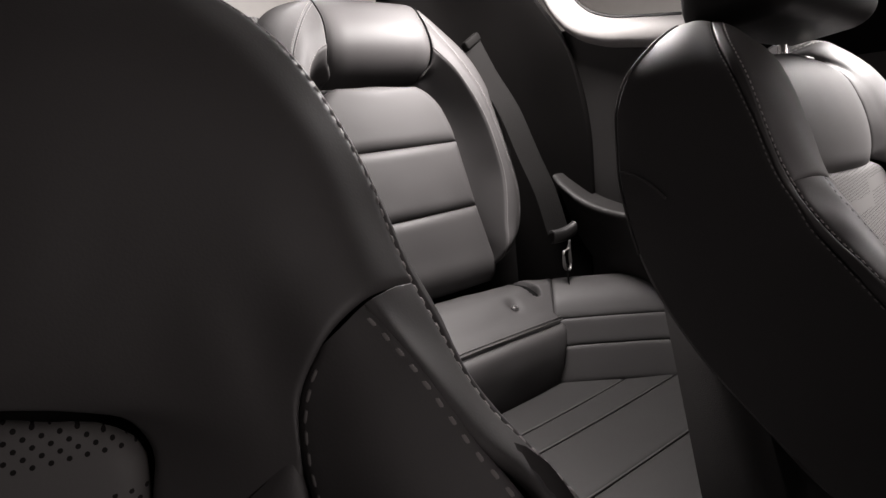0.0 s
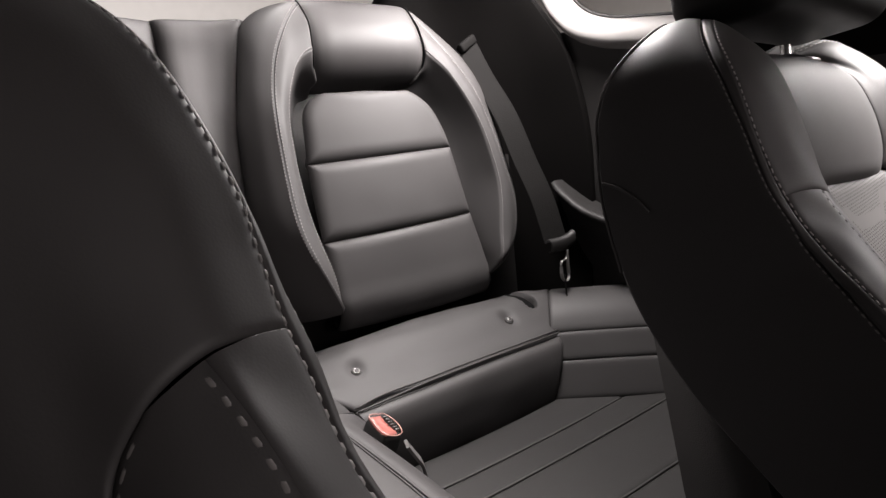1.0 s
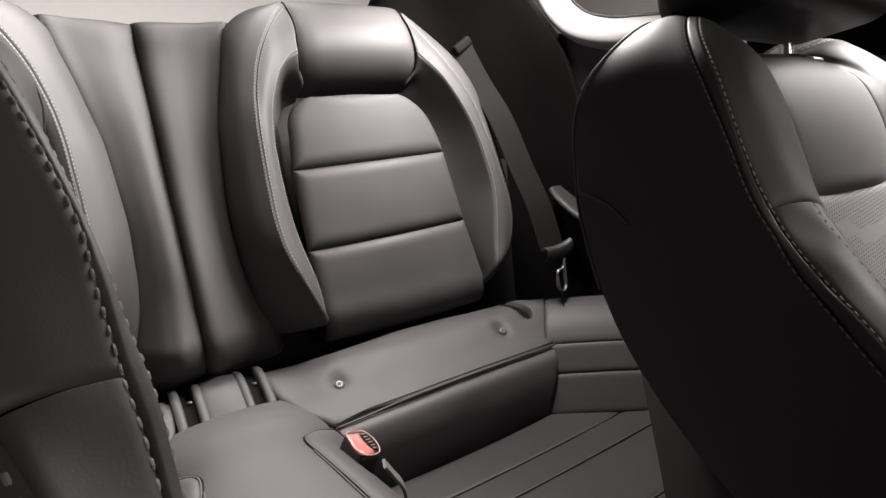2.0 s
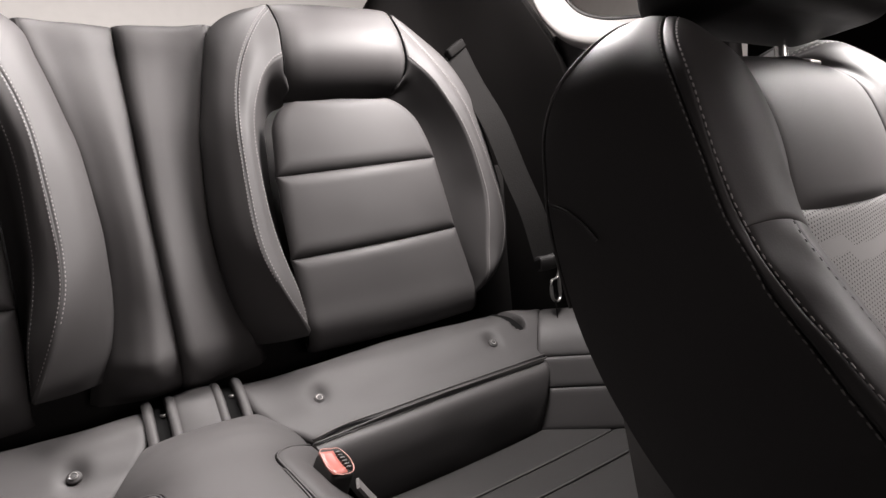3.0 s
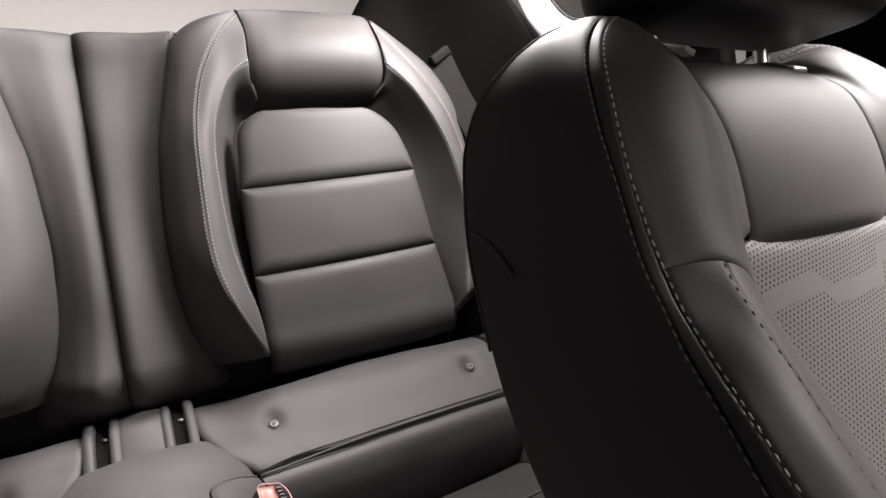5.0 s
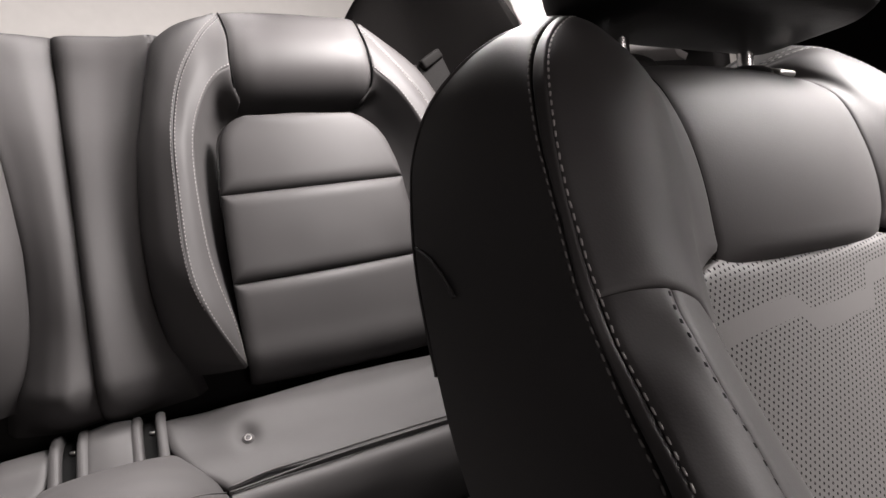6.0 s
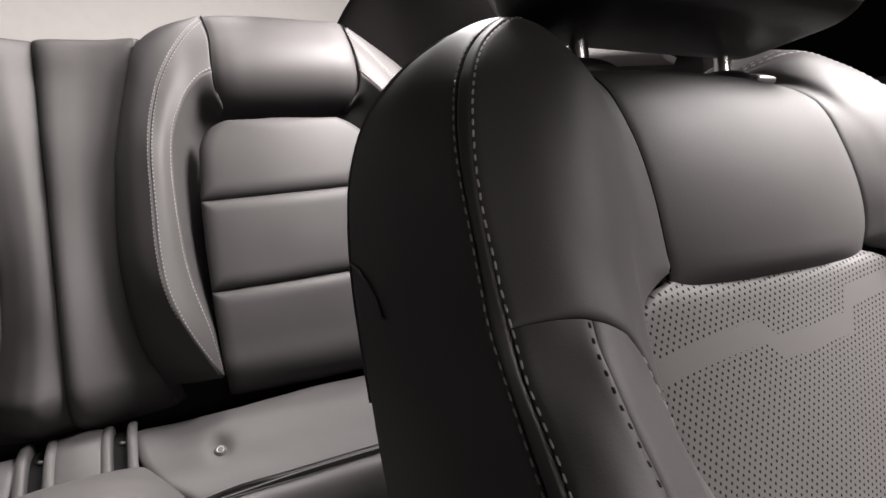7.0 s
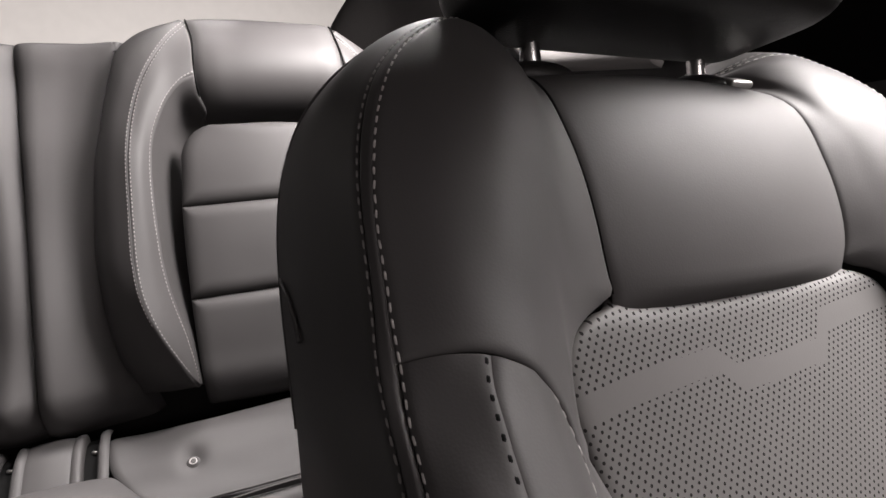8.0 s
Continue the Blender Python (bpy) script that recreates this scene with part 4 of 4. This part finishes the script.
def buckle():
    t = thing("seat_belt_buckle", "black seat belt buckle with faded red release button", "buckle", (0.43, 0.735, 0.40))
    a = Vector((0.08, -0.95, -0.29)).normalized()
    b = Vector((0.94, 0.18, -0.27))
    b = (b - a * b.dot(a)).normalized()
    n = a.cross(b) if a.cross(b).z > 0 else b.cross(a)
    m = Matrix((b, a, n)).transposed().to_4x4()
    m.translation = Vector((0.4238, 0.7399, 0.505))
    block("housing", (0.034, 0.050, 0.062), m @ pose(0.0, 0.0, -0.0335), PLASTIC, t, bevel=0.006, taper=(0.94, 0.92))
    # dished release button inside a paler rim
    bm = bmesh.new()
    rows = []
    for i in range(13):
        q = -1 + i / 6
        rows.append([bm.verts.new((-0.0045 + 0.0098 * p, 0.0205 * q, 0.0022 - 0.0040 * (1 - q * q) * (1 - 0.3 * p * p) + (0 if abs(p) < 1 and abs(q) < 1 else -0.0035))) for p in (-1, -0.9, -0.5, 0, 0.5, 0.9, 1)])
    for i in range(12):
        for k in range(6):
            bm.faces.new((rows[i][k], rows[i][k + 1], rows[i + 1][k + 1], rows[i + 1][k]))
    bmesh.ops.transform(bm, matrix=m, verts=bm.verts)
    part("release_button", bm, RED, t, "faded red release button")
    tube([m @ Vector(p) for p in ((-0.0148, -0.017, 0.001), (-0.0120, -0.0215, 0.001), (0.004, -0.0215, 0.001), (0.0125, -0.0205, 0.001), (0.0150, -0.016, 0.001), (0.0150, 0.016, 0.001), (0.0125, 0.0205, 0.001), (-0.0120, 0.0215, 0.001), (-0.0148, 0.017, 0.001), (-0.0148, -0.017, 0.001))], 0.0007, PINK, "button_rim", t, "pale worn rim")
    for k in range(6):
        block("slot_tooth", (0.007, 0.0022, 0.004), m @ pose(0.0095, -0.014 + k * 0.0056, 0.0), TOOTH, t, "grey guide tooth" if k == 0 else "", bevel=0.0006, segments=1)
    strip([(0.437, 0.712, 0.484), (0.447, 0.713, 0.466), (0.462, 0.720, 0.440), (0.472, 0.730, 0.40)], 0.016, (0.4, 0.9, 0), 0.004, STALK, "stalk", t, "pale grey webbing stalk")


buckle()


def anchor_slot(x):
    t = thing("child_seat_anchor", "dark slot with a steel child seat anchor bar", "anchor", (x, 0.92, 0.50), "anchor slots")
    # the slot's dark inside is a raised black strip
    strip([(x, 0.975, 0.543), (x, 0.955, 0.546), (x, 0.93, 0.541), (x, 0.905, 0.526), (x, 0.885, 0.512)], 0.022, (1, 0, 0), 0.004, BLACK, "slot_shade", t, "black strip standing in for the shade inside the slot")
    tube([(x + 0.001, 0.936, 0.5455), (x + 0.003, 0.932, 0.546), (x + 0.006, 0.932, 0.546)], 0.0022, STEEL, "bar", t, "steel anchor bar", n=10)
    for s in (-1, 1):
        rows = [[(x + s * d, y, z + dz) for d, dz in ((0.0078, -0.018), (0.0078, -0.005), (0.0095, -0.0006), (0.0170, 0.0002), (0.0205, -0.0025))]
                for y, z in ((0.975, 0.556), (0.955, 0.561), (0.93, 0.556), (0.905, 0.541), (0.886, 0.527))]
        w = Panel(rows, (0, -0.4, 1), m=26, n=18, tuck="", hem=0.004)
        w.make("slot_welt", LEATHER, t)
        stitches(w.line("t", 0.008), t, size=(0.0026, 0.0008), mat=LEATHER, label="dark thread stitching")
    return t


anchor_slot(0.257)
anchor_slot(0.345)


def flap():
    t = thing("centre_flap", "small stitched leather flap between two anchor slots", "car seat", (MID, 0.92, 0.53))
    rows = [[(0.274 + 0.054 * k, y, z - 0.003 * (2 * k - 1) ** 2) for k in (0, 0.5, 1)] for y, z in ((0.985, 0.552), (0.96, 0.562), (0.93, 0.557), (0.905, 0.542), (0.885, 0.527))]
    p = Panel(rows, (0, -0.5, 1), m=24, n=18, depth=0.003, radius=0.008)
    p.make("flap_cover", LEATHER, t)


flap()
